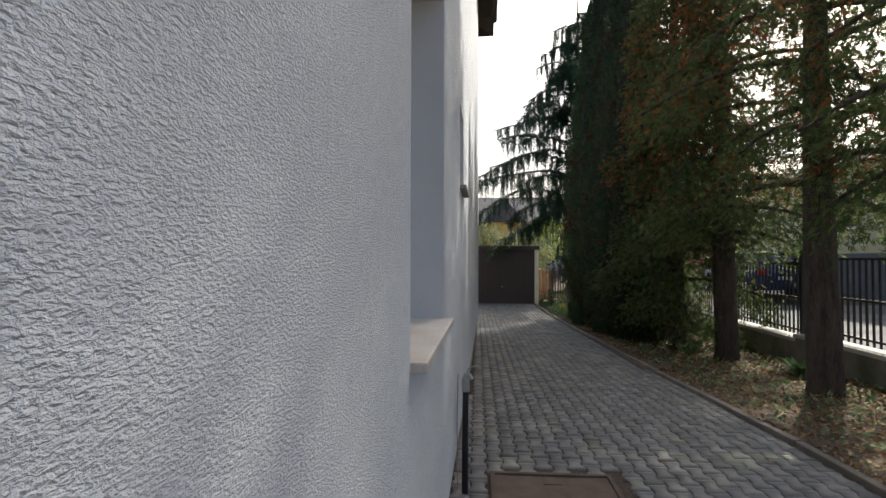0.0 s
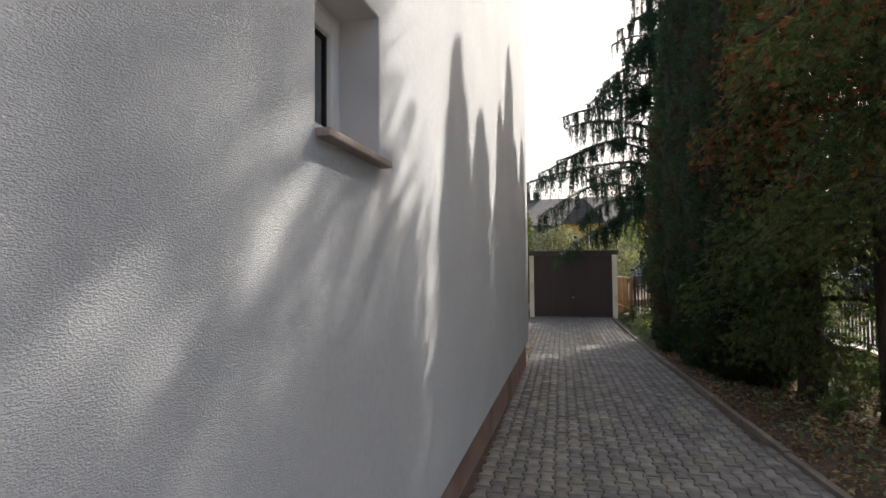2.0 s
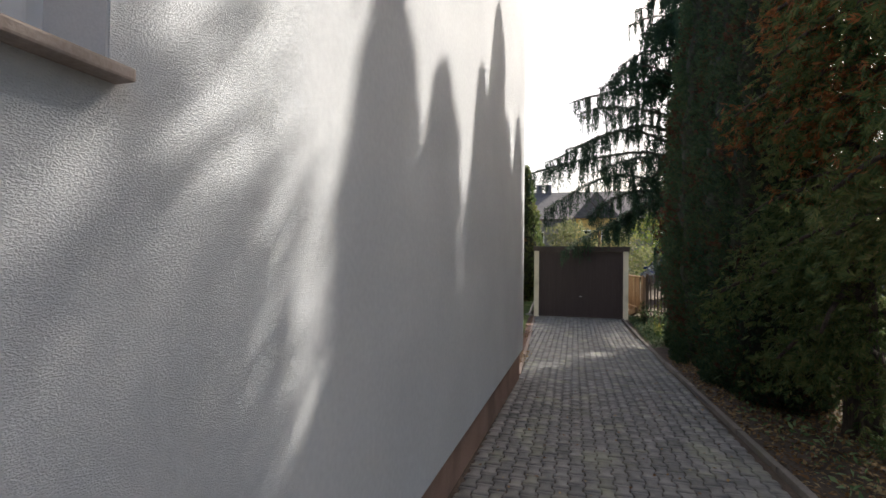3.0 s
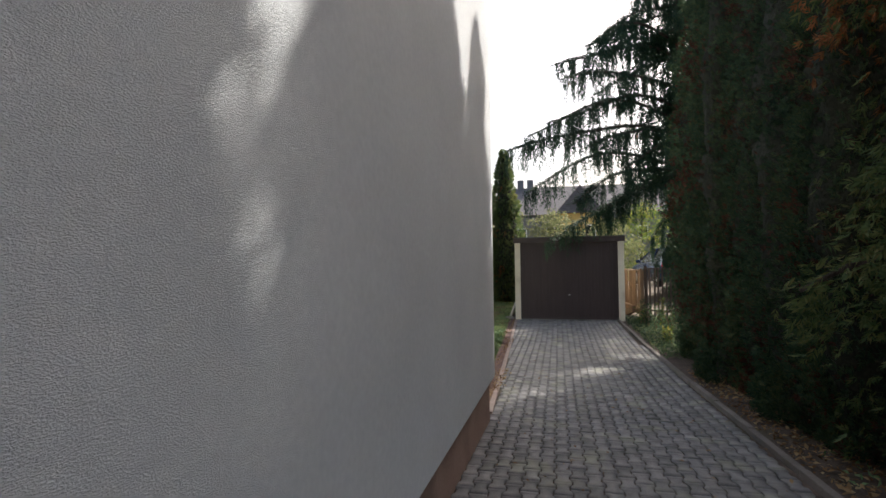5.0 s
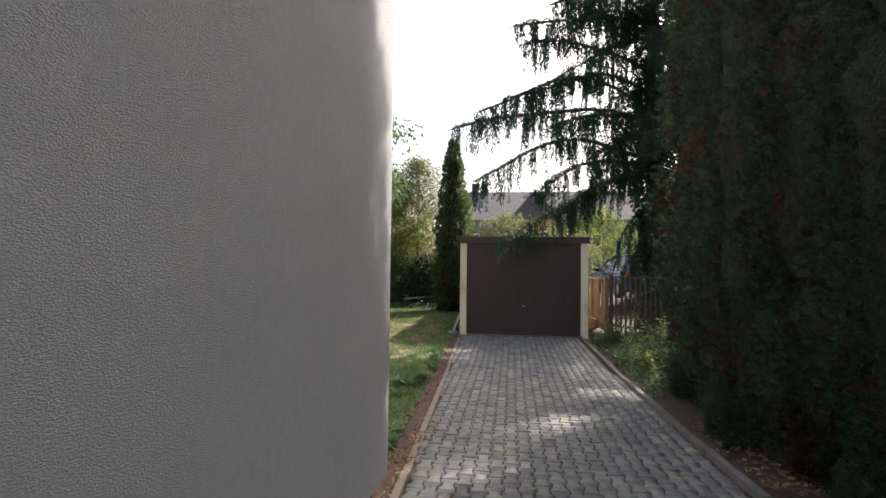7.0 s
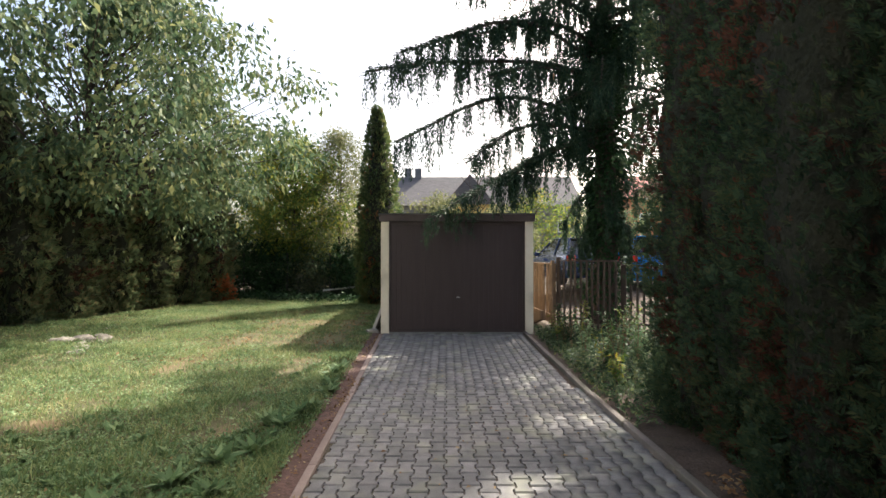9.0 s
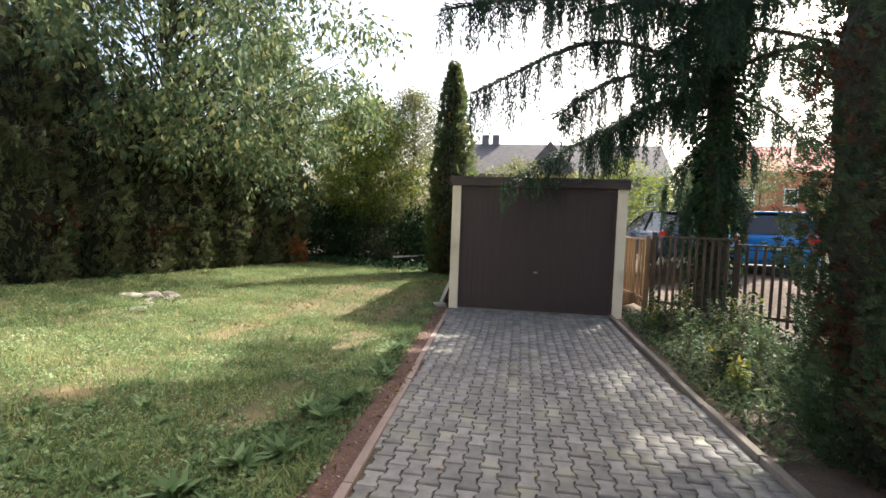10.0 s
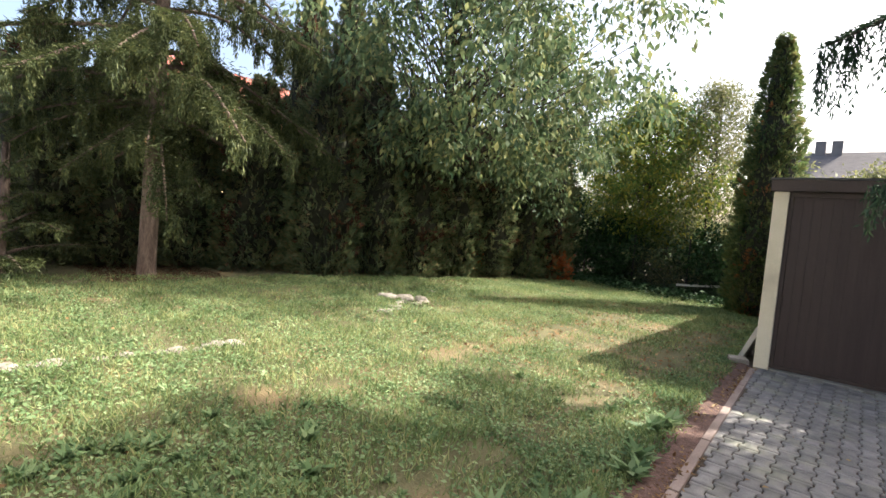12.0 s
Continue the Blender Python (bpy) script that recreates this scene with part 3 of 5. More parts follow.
rb = tagged(boxed("concrete_block", -0.12, 0.1, -0.1, 0.12, -0.02, 0.07, M_ROCK, None, 0.02), "small broken concrete lump beside the garage post", "rubble")
rb.matrix_basis = pose(GX0 - 0.16, GF + 0.02, g0, 0, 0, 20)
lg = tagged(boxed("leaning_board", -0.06, 0.06, -0.7, 0.7, 0, 0.2, M_WOODF, None, 0.01), "light brown wooden board leaning beside the garage", "board")
lg.matrix_basis = pose(2.85, 21.9, g0 - 0.02, -14, 0, 8)
wb = tagged(boxed("pale_plank", -0.6, 0.6, -0.12, 0.12, 0, 0.04, M_SLAB, None, 0.006), "pale weathered plank lying in the ivy", "plank")
wb.matrix_basis = pose(-2.9, 28.0, float(gz(-2.9, 28.0)) + 0.3, 3, -5, 12)

# ---- conifers ----


def profile(z, h, r):
    t = z / h
    return r * np.minimum(1, 0.75 + t * 1.2) * np.clip(1 - t ** 2.4, 0, 1) ** 0.9 + 0.03


def column_data(h, r, n, seed, size=(0.06, 0.125), blades=5, brown=0.04):
    """Sprays of a column-shaped conifer, in lumps, and the share of browned ones."""
    z = h * rng.random(n) ** 1.6
    a = rng.random(n) * 2 * math.pi
    rad = profile(z, h, r)
    out = np.stack([np.cos(a), np.sin(a), np.zeros(n)], 1)
    q = np.stack([np.cos(a) * rad * 1.6, np.sin(a) * rad * 1.6, z * 0.9], 1) * 1.6
    bulge = 1 + 0.36 * lump(q, seed) + 0.12 * lump(q * 2.3, seed + 2)
    rr = rad * bulge * (0.72 + 0.34 * rng.random(n) ** 0.6)
    p = out * rr[:, None]
    p[:, 2] = z + 0.05
    d = out * (0.75 + 0.3 * rng.random((n, 1))) + rng.normal(0, 0.3, (n, 3))
    d[:, 2] += 0.15 + 0.7 * rng.random(n)
    up = np.stack([-out[:, 1], out[:, 0], np.zeros(n)], 1) + rng.normal(0, 0.6, (n, 3))
    sz = rng.uniform(*size, n)
    br = (lump(q * 0.8 + 5, seed + 3) + rng.normal(0, 0.25, n)) > np.quantile(lump(q * 0.8 + 5, seed + 3) + rng.normal(0, 0.25, n), 1 - brown)
    g, b = ~br, br
    return fans(p[g], d[g], up[g], sz[g], blades), fans(p[b], d[b], up[b], sz[b], blades)


# Closed shell under the sprays; its dark colour carries the crown's inner shade.
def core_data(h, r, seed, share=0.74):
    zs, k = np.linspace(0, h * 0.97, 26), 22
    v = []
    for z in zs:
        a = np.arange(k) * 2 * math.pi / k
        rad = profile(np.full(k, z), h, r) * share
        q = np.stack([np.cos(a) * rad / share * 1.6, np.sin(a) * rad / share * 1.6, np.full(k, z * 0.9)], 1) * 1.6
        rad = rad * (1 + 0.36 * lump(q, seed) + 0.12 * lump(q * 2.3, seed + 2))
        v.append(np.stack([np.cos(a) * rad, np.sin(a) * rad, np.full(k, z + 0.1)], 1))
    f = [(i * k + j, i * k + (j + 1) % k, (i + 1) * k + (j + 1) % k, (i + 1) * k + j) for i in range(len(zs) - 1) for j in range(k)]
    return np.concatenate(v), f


def column_tree(name, label, h, r, n, seed, green, brownm, size=(0.05, 0.1), blades=5, brown=0.05, group=""):
    t = thing(name, label, "tree", group)
    gr, br = column_data(h, r, n, seed, size, blades, brown)
    part("trunk", tube(bmesh.new(), [(0, 0, -0.15), (0, 0, h * 0.5), (0, 0, h * 0.9)], [0.09, 0.06, 0.02], 10), M_BARK, t)
    arrays("shaded_core", *core_data(h, r, seed), M_CORE_SHADE, t, smooth=True)
    arrays("crown", *gr, green, t)
    if brown:
        arrays("dead_sprays", *br, brownm, t, "browned dry sprays")
    return t


def put(ob, x, y, rz, s=1.0, sz=None):
    m = pose(x, y, float(gz(x, y)) - 0.02, 0, 0, rz) @ Matrix.Diagonal((s, s, sz or s, 1))
    return copy_thing(ob, m)


HEDGE_R = "thuja hedge along the drive"
ta = column_tree("thuja", "tall dark green columnar thuja with some browned sprays", 8.9, 0.78, 17000, 1.0, M_THUJA, M_BROWNH, brown=0.09, group=HEDGE_R)
tb = column_tree("thuja", "tall dark green columnar thuja with some browned sprays", 8.6, 0.74, 17000, 4.0, M_THUJA, M_BROWNH, brown=0.15, group=HEDGE_R)
ta.matrix_basis = pose(3.58, 15.3, float(gz(0, 15.3)) - 0.02, 0, 0, 30) @ Matrix.Diagonal((1, 1, 1.08, 1))
tb.matrix_basis = pose(3.56, 14.3, float(gz(0, 14.3)) - 0.02, 0, 0, 200) @ Matrix.Diagonal((1, 1, 1.08, 1))
for i, y in enumerate((13.5, 12.74, 11.4, 10.65)):
    put(tb if i % 2 else ta, 3.45 + 0.06 * (i % 2), y, 77 * i + 15, 1.0 - 0.02 * i, (1.06, 1.0, 0.91, 0.98)[i])

HEDGE_L = "thuja hedge behind the lawn"
hl = column_tree("thuja", "dark dense thuja of the garden hedge", 4.4, 0.85, 2600, 7.0, M_HEDGE, M_BROWNH, (0.14, 0.28), 5, 0.06, HEDGE_L)
HL = [(-11.0, 15.0), (-10.7, 16.2), (-10.3, 17.3), (-9.5, 18.4), (-8.65, 19.5), (-8.4, 20.6), (-8.1, 21.7), (-7.85, 22.8), (-7.5, 23.9), (-7.15, 25.0), (-6.8, 26.0)]
hl.matrix_basis = pose(*HL[0], float(gz(*HL[0])) - 0.02)
for i, (x, y) in enumerate(HL[1:]):
    put(hl, x, y, 53 * i, 1.0, (0.96, 1.05, 0.9, 1.0, 1.08)[i % 5])
for i, (x, y, s) in enumerate(((-10.3, 20.0, 1.5), (-10.0, 20.9, 1.6), (-9.8, 21.6, 1.45))):
    put(hl, x, y, 91 * i + 20, 0.8, s)
cp = column_tree("cypress", "slender dark green columnar cypress behind the garage", 6.1, 0.62, 6000, 9.0, M_CYPR, M_BROWNSPR, (0.10, 0.2), 5, 0.03)
cp.matrix_basis = pose(-1.3, 25.9, float(gz(-1.3, 25.9)) - 0.02)
# russet dead patches at the hedge foot
for x, y, z, s in ((-7.25, 23.35, 0.35, 0.22), (-5.95, 25.6, 0.5, 0.3), (-6.1, 25.9, 0.15, 0.28)):
    n = 160
    p = rng.normal(0, s * 0.5, (n, 3)) + (x, y, z + float(gz(x, y)))
    v, f = fans(p, rng.normal(0, 1, (n, 3)) + (0.4, -0.5, 0.5), rng.normal(0, 1, (n, 3)), rng.uniform(0.1, 0.18, n), 5)
    tagged(arrays("dead_thuja_sprays", v, f, M_RUSSET), "russet dead sprays at the foot of the hedge", "foliage", kind="stuff")


def limb_tree(name, label, at, h, reach, first, limbs, per, seed, size=(0.07, 0.145), brown=0.3, trunk_r=0.2, lean=0.0):
    """A conifer with a bare lower trunk and long drooping sprays on spreading limbs."""
    t = thing(name, label, "tree", at=at)
    bm = tube(bmesh.new(), [(0, 0, -0.2), (0.02, 0, 0.1), (0.0, 0.03, 1.5), (lean, 0.05, 4), (lean * 1.5, 0, h * 0.95)], [trunk_r * 1.35, trunk_r * 1.08, trunk_r, trunk_r * 0.75, 0.03], 14)
    part("trunk", bm, M_BARK, t, smooth=True)
    lb = bmesh.new()
    P, D, K = [], [], []
    for i in range(limbs):
        z = first + (h - first) * (i / limbs) ** 0.9
        a = i * 2.4 + rng.normal(0, 0.3)
        L = reach * (1 - 0.8 * ((z - first) / (h - first)) ** 1.6) * rng.uniform(0.75, 1.1)
        o = np.array([math.cos(a), math.sin(a), 0.0])
        s = np.linspace(0, 1, 6)
        pts = o * (s * L)[:, None] + np.array([0, 0, 1.0]) * (z + 0.35 * s - (0.3 + 0.28 * L) * s ** 2)[:, None]
        tube(lb, pts, [0.04 * (1 - 0.8 * q) + 0.006 for q in s], 6)
        m = int(per * (0.4 + 0.6 * L / reach) * (1.0 if z < 6.0 else 0.8))
        u = rng.random(m) ** 0.7
        base = o * (u * L)[:, None] + np.array([0, 0, 1.0]) * (z + 0.35 * u - (0.3 + 0.28 * L) * u ** 2)[:, None]
        side = np.array([-o[1], o[0], 0])
        base = base + side * (rng.normal(0, 0.26, m) * (1.2 - 0.5 * u))[:, None] + rng.normal(0, 0.07, (m, 3))
        base[:, 2] -= rng.random(m) ** 1.5 * 0.45
        d = o * 0.55 + rng.normal(0, 0.45, (m, 3))
        d[:, 2] -= 0.5
        P.append(base)
        D.append(d)
        K.append(np.full(m, rng.random()) + rng.normal(0, 0.42, m))
    part("limb_crown", lb, M_BARK, t, smooth=True)
    P, D, K = np.concatenate(P), np.concatenate(D), np.concatenate(K)
    br = (K > np.quantile(K, 1 - brown)) & (P[:, 2] > 2.4)
    up = rng.normal(0, 1, P.shape)
    sz = rng.uniform(*size, len(P))
    arrays("crown", *fans(P[~br], D[~br], up[~br], sz[~br], 5, 0.5, 0.24), M_CYPR, t)
    arrays("dead_sprays", *fans(P[br], D[br], up[br], sz[br], 5, 0.5, 0.24), M_BROWNSPR, t, "orange-brown dying sprays")
    return t


LIMB = "tall old cypress with bare trunk and orange-brown drooping sprays"
limb_tree("cypress_tree", LIMB, (4.1, 8.25, float(gz(4, 8))), 12.0, 1.8, 2.0, 76, 580, 1, trunk_r=0.165, brown=0.26)
limb_tree("cypress_tree", LIMB, (4.05, 5.9, float(gz(4, 6))), 12.0, 1.9, 2.2, 66, 480, 2, trunk_r=0.165, brown=0.2)
limb_tree("cypress_tree", LIMB, (3.75, 9.35, float(gz(4, 9.4))), 7.9, 1.5, 0.6, 74, 540, 3, trunk_r=0.15, brown=0.3)

limb_tree("cypress_tree", LIMB, (4.35, 3.4, float(gz(4, 3.4))), 10.4, 2.1, 2.2, 58, 460, 4, trunk_r=0.165, brown=0.15)


def hanging(p, drop, step=0.05, size=(0.06, 0.11), w=0.02):
    """Strands of needled twigs that hang from points p, drop long."""
    P = []
    for b, L in zip(p, drop):
        k = max(2, int(L / step))
        q = np.repeat(b[None], k, 0)
        s = np.arange(k) * step
        q[:, 2] -= s
        q[:, :2] += np.cumsum(rng.normal(0, 0.008, (k, 2)), 0)
        P.append(np.repeat(q, 3, 0))
    P = np.concatenate(P) + rng.normal(0, 0.012, (sum(len(a) for a in P), 3))
    d = rng.normal(0, 0.42, P.shape)
    d[:, 2] -= 1.0
    ln = rng.uniform(*size, len(P))
    return kites(P, d, rng.normal(0, 1, P.shape), ln, w, 0.05)


def spruce(name, label, at, h, boughs, density, bark, needles, trunk_r, drop=(0.2, 0.7), cones=0, ivy=0):
    """boughs: (height on the trunk, tip x, y, z) in the tree's own place."""
    t = thing(name, label, "tree", at=at)
    part("trunk", tube(bmesh.new(), [(0, 0, -0.25), (0, 0, 0.1), (0.02, 0, 2), (0, 0.04, h * 0.5), (0, 0, h)], [trunk_r * 1.4, trunk_r * 1.1, trunk_r, trunk_r * 0.7, 0.02], 14), bark, t, smooth=True)
    lb = bmesh.new()
    B, DR, UP = [], [], []
    for z0, tx, ty, tz in boughs:
        tip, root = np.array([tx, ty, tz]), np.array([0.0, 0.0, z0])
        L = np.linalg.norm(tip - root)
        s = np.linspace(0, 1, 9)

        def at_s(u):
            q = root + (tip - root) * u[:, None]
            q[:, 2] += 0.13 * L * np.sin(u * math.pi) * (1 - u * 0.3) + 0.02 * L * np.sin(u * 7 + z0 * 5)
            return q
        tube(lb, at_s(s), [0.05 * (1 - 0.85 * u) * min(1, L / 3) + 0.006 for u in s], 6)
        o = unit((tip - root) * np.array([1, 1, 0.0]))
        side = np.array([-o[1], o[0], 0])
        m = int(density * L)
        # strands gather along side twigs, with gaps between the twigs
        twigs = max(4, int(L * 4.5))
        ut = 0.15 + 0.85 * (np.arange(twigs) + rng.random(twigs)) / twigs
        lt = rng.choice([-1, 1], twigs) * rng.uniform(0.15, 0.6, twigs) * (1.15 - 0.75 * ut)
        k = rng.integers(0, twigs, m)
        u, lat = np.clip(ut[k] + rng.normal(0, 0.012, m), 0, 1), lt[k] * rng.random(m)
        q = at_s(u) + side * lat[:, None] + o * (np.abs(lat) * 0.5)[:, None]
        q[:, 2] -= np.abs(lat) * 0.25
        B.append(q)
        DR.append(rng.uniform(*drop, m) * (0.45 + 0.75 * np.sin(np.clip(u, 0, 1) * 2.6)) * rng.uniform(0.5, 1.25, twigs)[k])
        k = int(m * 9.0)
        u2 = 0.1 + 0.9 * rng.random(k)
        q2 = at_s(u2) + side * rng.normal(0, 0.13 + 0.18 * (1 - u2))[:, None]
        UP.append((q2, o + side * rng.choice([-1, 1], k)[:, None] * 0.8 + rng.normal(0, 0.35, (k, 3))))
    part("limb_crown", lb, bark, t, smooth=True)
    v1, f1 = hanging(np.concatenate(B), np.concatenate(DR))
    p2, d2 = np.concatenate([a for a, _ in UP]), np.concatenate([b for _, b in UP])
    v2, f2 = kites(p2, d2, rng.normal(0, 0.4, p2.shape) + (0, 0, 1), rng.uniform(0.06, 0.13, len(p2)), 0.02, 0.1)
    arrays("needles", np.concatenate([v1, v2]), np.concatenate([f1, f2 + len(v1)]), needles, t)
    allb = np.concatenate(B)
    for i in rng.choice(len(allb), cones, replace=False) if cones else ():
        b = allb[i] - np.array([0, 0, 0.1])
        part("cone", tube(bmesh.new(), [b, b - [0, 0, 0.02], b - [0, 0, 0.07], b - [0, 0, 0.13]], [0.006, 0.017, 0.018, 0.005], 7), M_CONE, t)
    if ivy:
        a, z = rng.random(ivy) * 6.283, rng.random(ivy) ** 0.8 * 6.8
        r = 0.24 + 0.28 * (0.5 + 0.5 * np.sin(z * 2.2 + a * 2)) * rng.random(ivy) + 0.12 * rng.random(ivy)
        p = np.stack([np.cos(a) * r, np.sin(a) * r, z], 1)
        d = np.stack([np.cos(a), np.sin(a), np.full(ivy, -0.8)], 1) + rng.normal(0, 0.4, (ivy, 3))
        v, f = kites(p, d, rng.normal(0, 0.5, p.shape) + (0, 0, 1), rng.uniform(0.07, 0.13, ivy), 0.08)
        arrays("ivy", v, f, M_IVY, t, "dark ivy clothing the trunk")
    return t


SX, SY = 4.5, 21.9
key = [(5.2, -0.45 - SX, 18.5 - SY, 4.4), (5.9, 0.1 - SX, 18.6 - SY, 5.0), (4.5, 0.0 - SX, 19.0 - SY, 3.6), (4.3, 1.2 - SX, 19.3 - SY, 3.2), (3.9, 0.65 - SX, 19.45 - SY, 2.15), (6.6, 1.0 - SX, 18.8 - SY, 6.3), (7.6, 0.8 - SX, 18.6 - SY, 6.6), (8.2, 1.6 - SX, 18.3 - SY, 7.0), (5.0, 2.6 - SX, 19.5 - SY, 4.1)]
more = []
for i in range(34):
    z = 4.2 + 8 * (i / 34)
    a = i * 2.4 + 0.6
    L = 3.4 * (1 - 0.65 * i / 34) * rng.uniform(0.7, 1.1)
    if math.cos(a) < -0.2 and z < 9:
        L *= 0.5
    more.append((z, math.cos(a) * L, math.sin(a) * L, z - 0.25 * L))
skirt = [(2.6 + 0.25 * i, math.cos(i * 1.9 + 3.4) * 0.9, math.sin(i * 1.9 + 3.4) * 0.55, 1.5 + 0.3 * i) for i in range(6)]
key += [(5.3, 1.6 - SX, 18.9 - SY, 4.5), (6.2, 0.6 - SX, 19.4 - SY, 5.4), (4.2, 2.0 - SX, 20.3 - SY, 2.9), (6.2, 6.3 - SX, 19.9 - SY, 5.0), (7.4, 6.2 - SX, 19.6 - SY, 6.2)]
key += [(6.5, 0.2, -3.2, 5.2), (7.5, -0.6, -3.4, 6.2), (8.3, 0.9, -3.3, 7.0), (7.0, 1.2, -2.9, 5.6), (5.8, -0.9, -2.6, 4.6)]
# high south boughs, mostly out of view, added to shade the house corner
key += [(9.5, 0.0, -3.6, 8.3), (10.2, -0.8, -3.4, 9.0), (9.0, 0.8, -3.9, 7.8), (9.8, -1.6, -2.8, 8.8)]
# upper boughs, mostly above the view, added so that shade falls on the drive
shade_crown = []
for i in range(30):
    a, z = i * 2.4 + 0.3, 7.5 + 5.2 * i / 30
    L = 2.9 * (1 - 0.6 * i / 30)
    shade_crown.append((z, math.cos(a) * L, math.sin(a) * L, z - 0.2 * L))
spruce("spruce", "tall dark spruce with drooping curtains of twigs and ivy-clad trunk", (SX, SY, g0), 13.5, key + more + shade_crown + skirt, 38, M_BARK, M_SPRUCE, 0.26, (0.25, 0.85), 16, 8000)
left = []
for i in range(40):
    z = 2.7 + 9.0 * (i / 40)
    a = i * 2.4 + 1.9
    L = 3.0 * (1 - 0.6 * i / 40) * rng.uniform(0.7, 1.15)
    left.append((z, math.cos(a) * L, math.sin(a) * L, z - 0.34 * L))
left += [(3.3, 1.3, 3.0, 2.35), (3.6, 1.6, 2.2, 2.7), (4.6, 1.2, 1.7, 3.9), (2.8, 1.6, -0.3, 1.0), (2.9, -0.5, -1.8, 2.0), (3.3, -0.6, -2.6, 2.4), (2.6, 0.6, -1.4, 1.6), (4.0, 0.3, -2.5, 3.2), (4.6, 0.4, -1.8, 3.8), (5.2, 0.8, 2.2, 4.2), (5.6, 0.2, 2.8, 4.6), (4.2, 0.9, 0.9, 3.4), (4.0, 1.4, -0.9, 3.1),
         (3.2, 3.6, -0.2, 2.2), (2.5, 0.9, 0.5, 1.5), (2.2, -1.8, -0.6, 1.3), (2.6, -1.2, 1.0, 1.8), (2.9, 1.5, -0.6, 1.9), (3.9, 2.4, -1.3, 3.0)]
SL = (-8.95, 16.15, float(gz(-8.95, 16.15)))
spruce("spruce", "old spruce with pinkish bark and sagging boughs on the lawn", SL, 12.5, left, 46, M_PINKBARK, M_SPRUCEL, 0.135, (0.15, 0.55), 40)
low = [(0.15 + 0.12 * i, math.cos(i * 1.7) * (1.5 - 0.1 * i), math.sin(i * 1.7) * (1.5 - 0.1 * i), 0.25 + 0.13 * i) for i in range(13)]
spruce("young_spruce", "low spreading young spruce under the big one", (-9.4, 14.3, float(gz(-9.4, 14.3))), 2.0, low, 42, M_PINKBARK, M_SPRUCEL, 0.05, (0.05, 0.15))

# ---- broadleaved trees and shrubs ----


def leaf_tree(name, label, at, h, r, z0, leaves, clumps, material, size=(0.1, 0.17), slim=0.45, droop=0.9, trunk_r=0.1, stems=1, bark=None, squash=1.0, shift=(0, 0)):
    t = thing(name, label, "tree", at=at)
    bark = bark or M_BARK
    bm = bmesh.new()
    C = []
    for i in range(clumps):
        a, e = i * 2.399, rng.random()
        zz = z0 + (h - z0) * (i + 0.5) / clumps
        w = math.sin(math.pi * min(1, max(0.12, (zz - z0) / (h - z0) * 0.85 + 0.12)))
        rr = r * w * (0.25 + 0.95 * e)
        C.append((math.cos(a) * rr + shift[0], math.sin(a) * rr * squash + shift[1], zz))
    fork = z0 + (h - z0) * 0.15
    for k in range(stems):
        ang = k * 2.1
        tube(bm, [(0.06 * math.cos(ang), 0.06 * math.sin(ang), -0.2), (0.1 * math.cos(ang), 0.1 * math.sin(ang), fork * 0.6), (0, 0, fork), (0.1, 0, h * 0.85)], [trunk_r * 1.2, trunk_r, trunk_r * 0.8, 0.02], 10)
    part("trunk", bm, bark, t, smooth=True)
    lb = bmesh.new()
    for c in C:
        c = Vector(c)
        s = Vector((0, 0, max(fork * 0.8, c.z - 0.55 * math.hypot(c.x, c.y) - 0.2)))
        mid = (s + c) / 2 + Vector((rng.normal(0, 0.12), rng.normal(0, 0.12), 0.18))
        tube(lb, [s, mid, c], [trunk_r * 0.24, trunk_r * 0.13, 0.004], 6)
    part("limb_crown", lb, bark, t, smooth=True)
    C = np.array(C)
    which = rng.integers(0, clumps, leaves)
    off = rng.normal(0, 1, (leaves, 3)) * np.array([0.27, 0.27, 0.16]) * (r / 2.2) ** 0.3
    p = C[which] + off
    d = rng.normal(0, 0.6, p.shape) + unit(off) * 0.5
    d[:, 2] -= droop
    ln = rng.uniform(*size, leaves)
    v, f = kites(p, d, rng.normal(0, 0.7, p.shape) + (0, 0, 0.8), ln, ln * slim)
    arrays("crown", v, f, material, t)
    return t


def gat(x, y):
    return (x, y, float(gz(x, y)))


leaf_tree("cherry_tree", "leafy cherry tree with large drooping green leaves", gat(-7.8, 22.3), 7.6, 3.6, 2.6, 19000, 170, M_LEAF, (0.12, 0.21), 0.46, 1.0, 0.12, shift=(1.5, -0.5))
leaf_tree("cherry_tree", "leafy cherry tree with large drooping green leaves", gat(-6.7, 25.0), 6.6, 2.0, 1.9, 9000, 46, M_LEAF, (0.10, 0.18), 0.42, 1.0, 0.1)
leaf_tree("hazel_shrub", "yellowing shrub with green-gold autumn leaves", gat(-4.9, 29.0), 5.7, 2.1, 1.5, 22000, 110, M_YLEAF, (0.09, 0.15), 0.55, 0.6, 0.05, 4)
leaf_tree("willow_shrub", "pale grey-green thinning shrub behind the lawn", gat(-3.3, 29.5), 6.2, 2.0, 0.3, 26000, 120, M_GREYLEAF, (0.07, 0.13), 0.35, 0.3, 0.06, 4)
leaf_tree("willow_shrub", "pale grey-green thinning shrub behind the lawn", gat(-6.4, 30.5), 5.4, 2.0, 0.2, 14000, 90, M_LEAF, (0.07, 0.13), 0.4, 0.4, 0.06, 4)
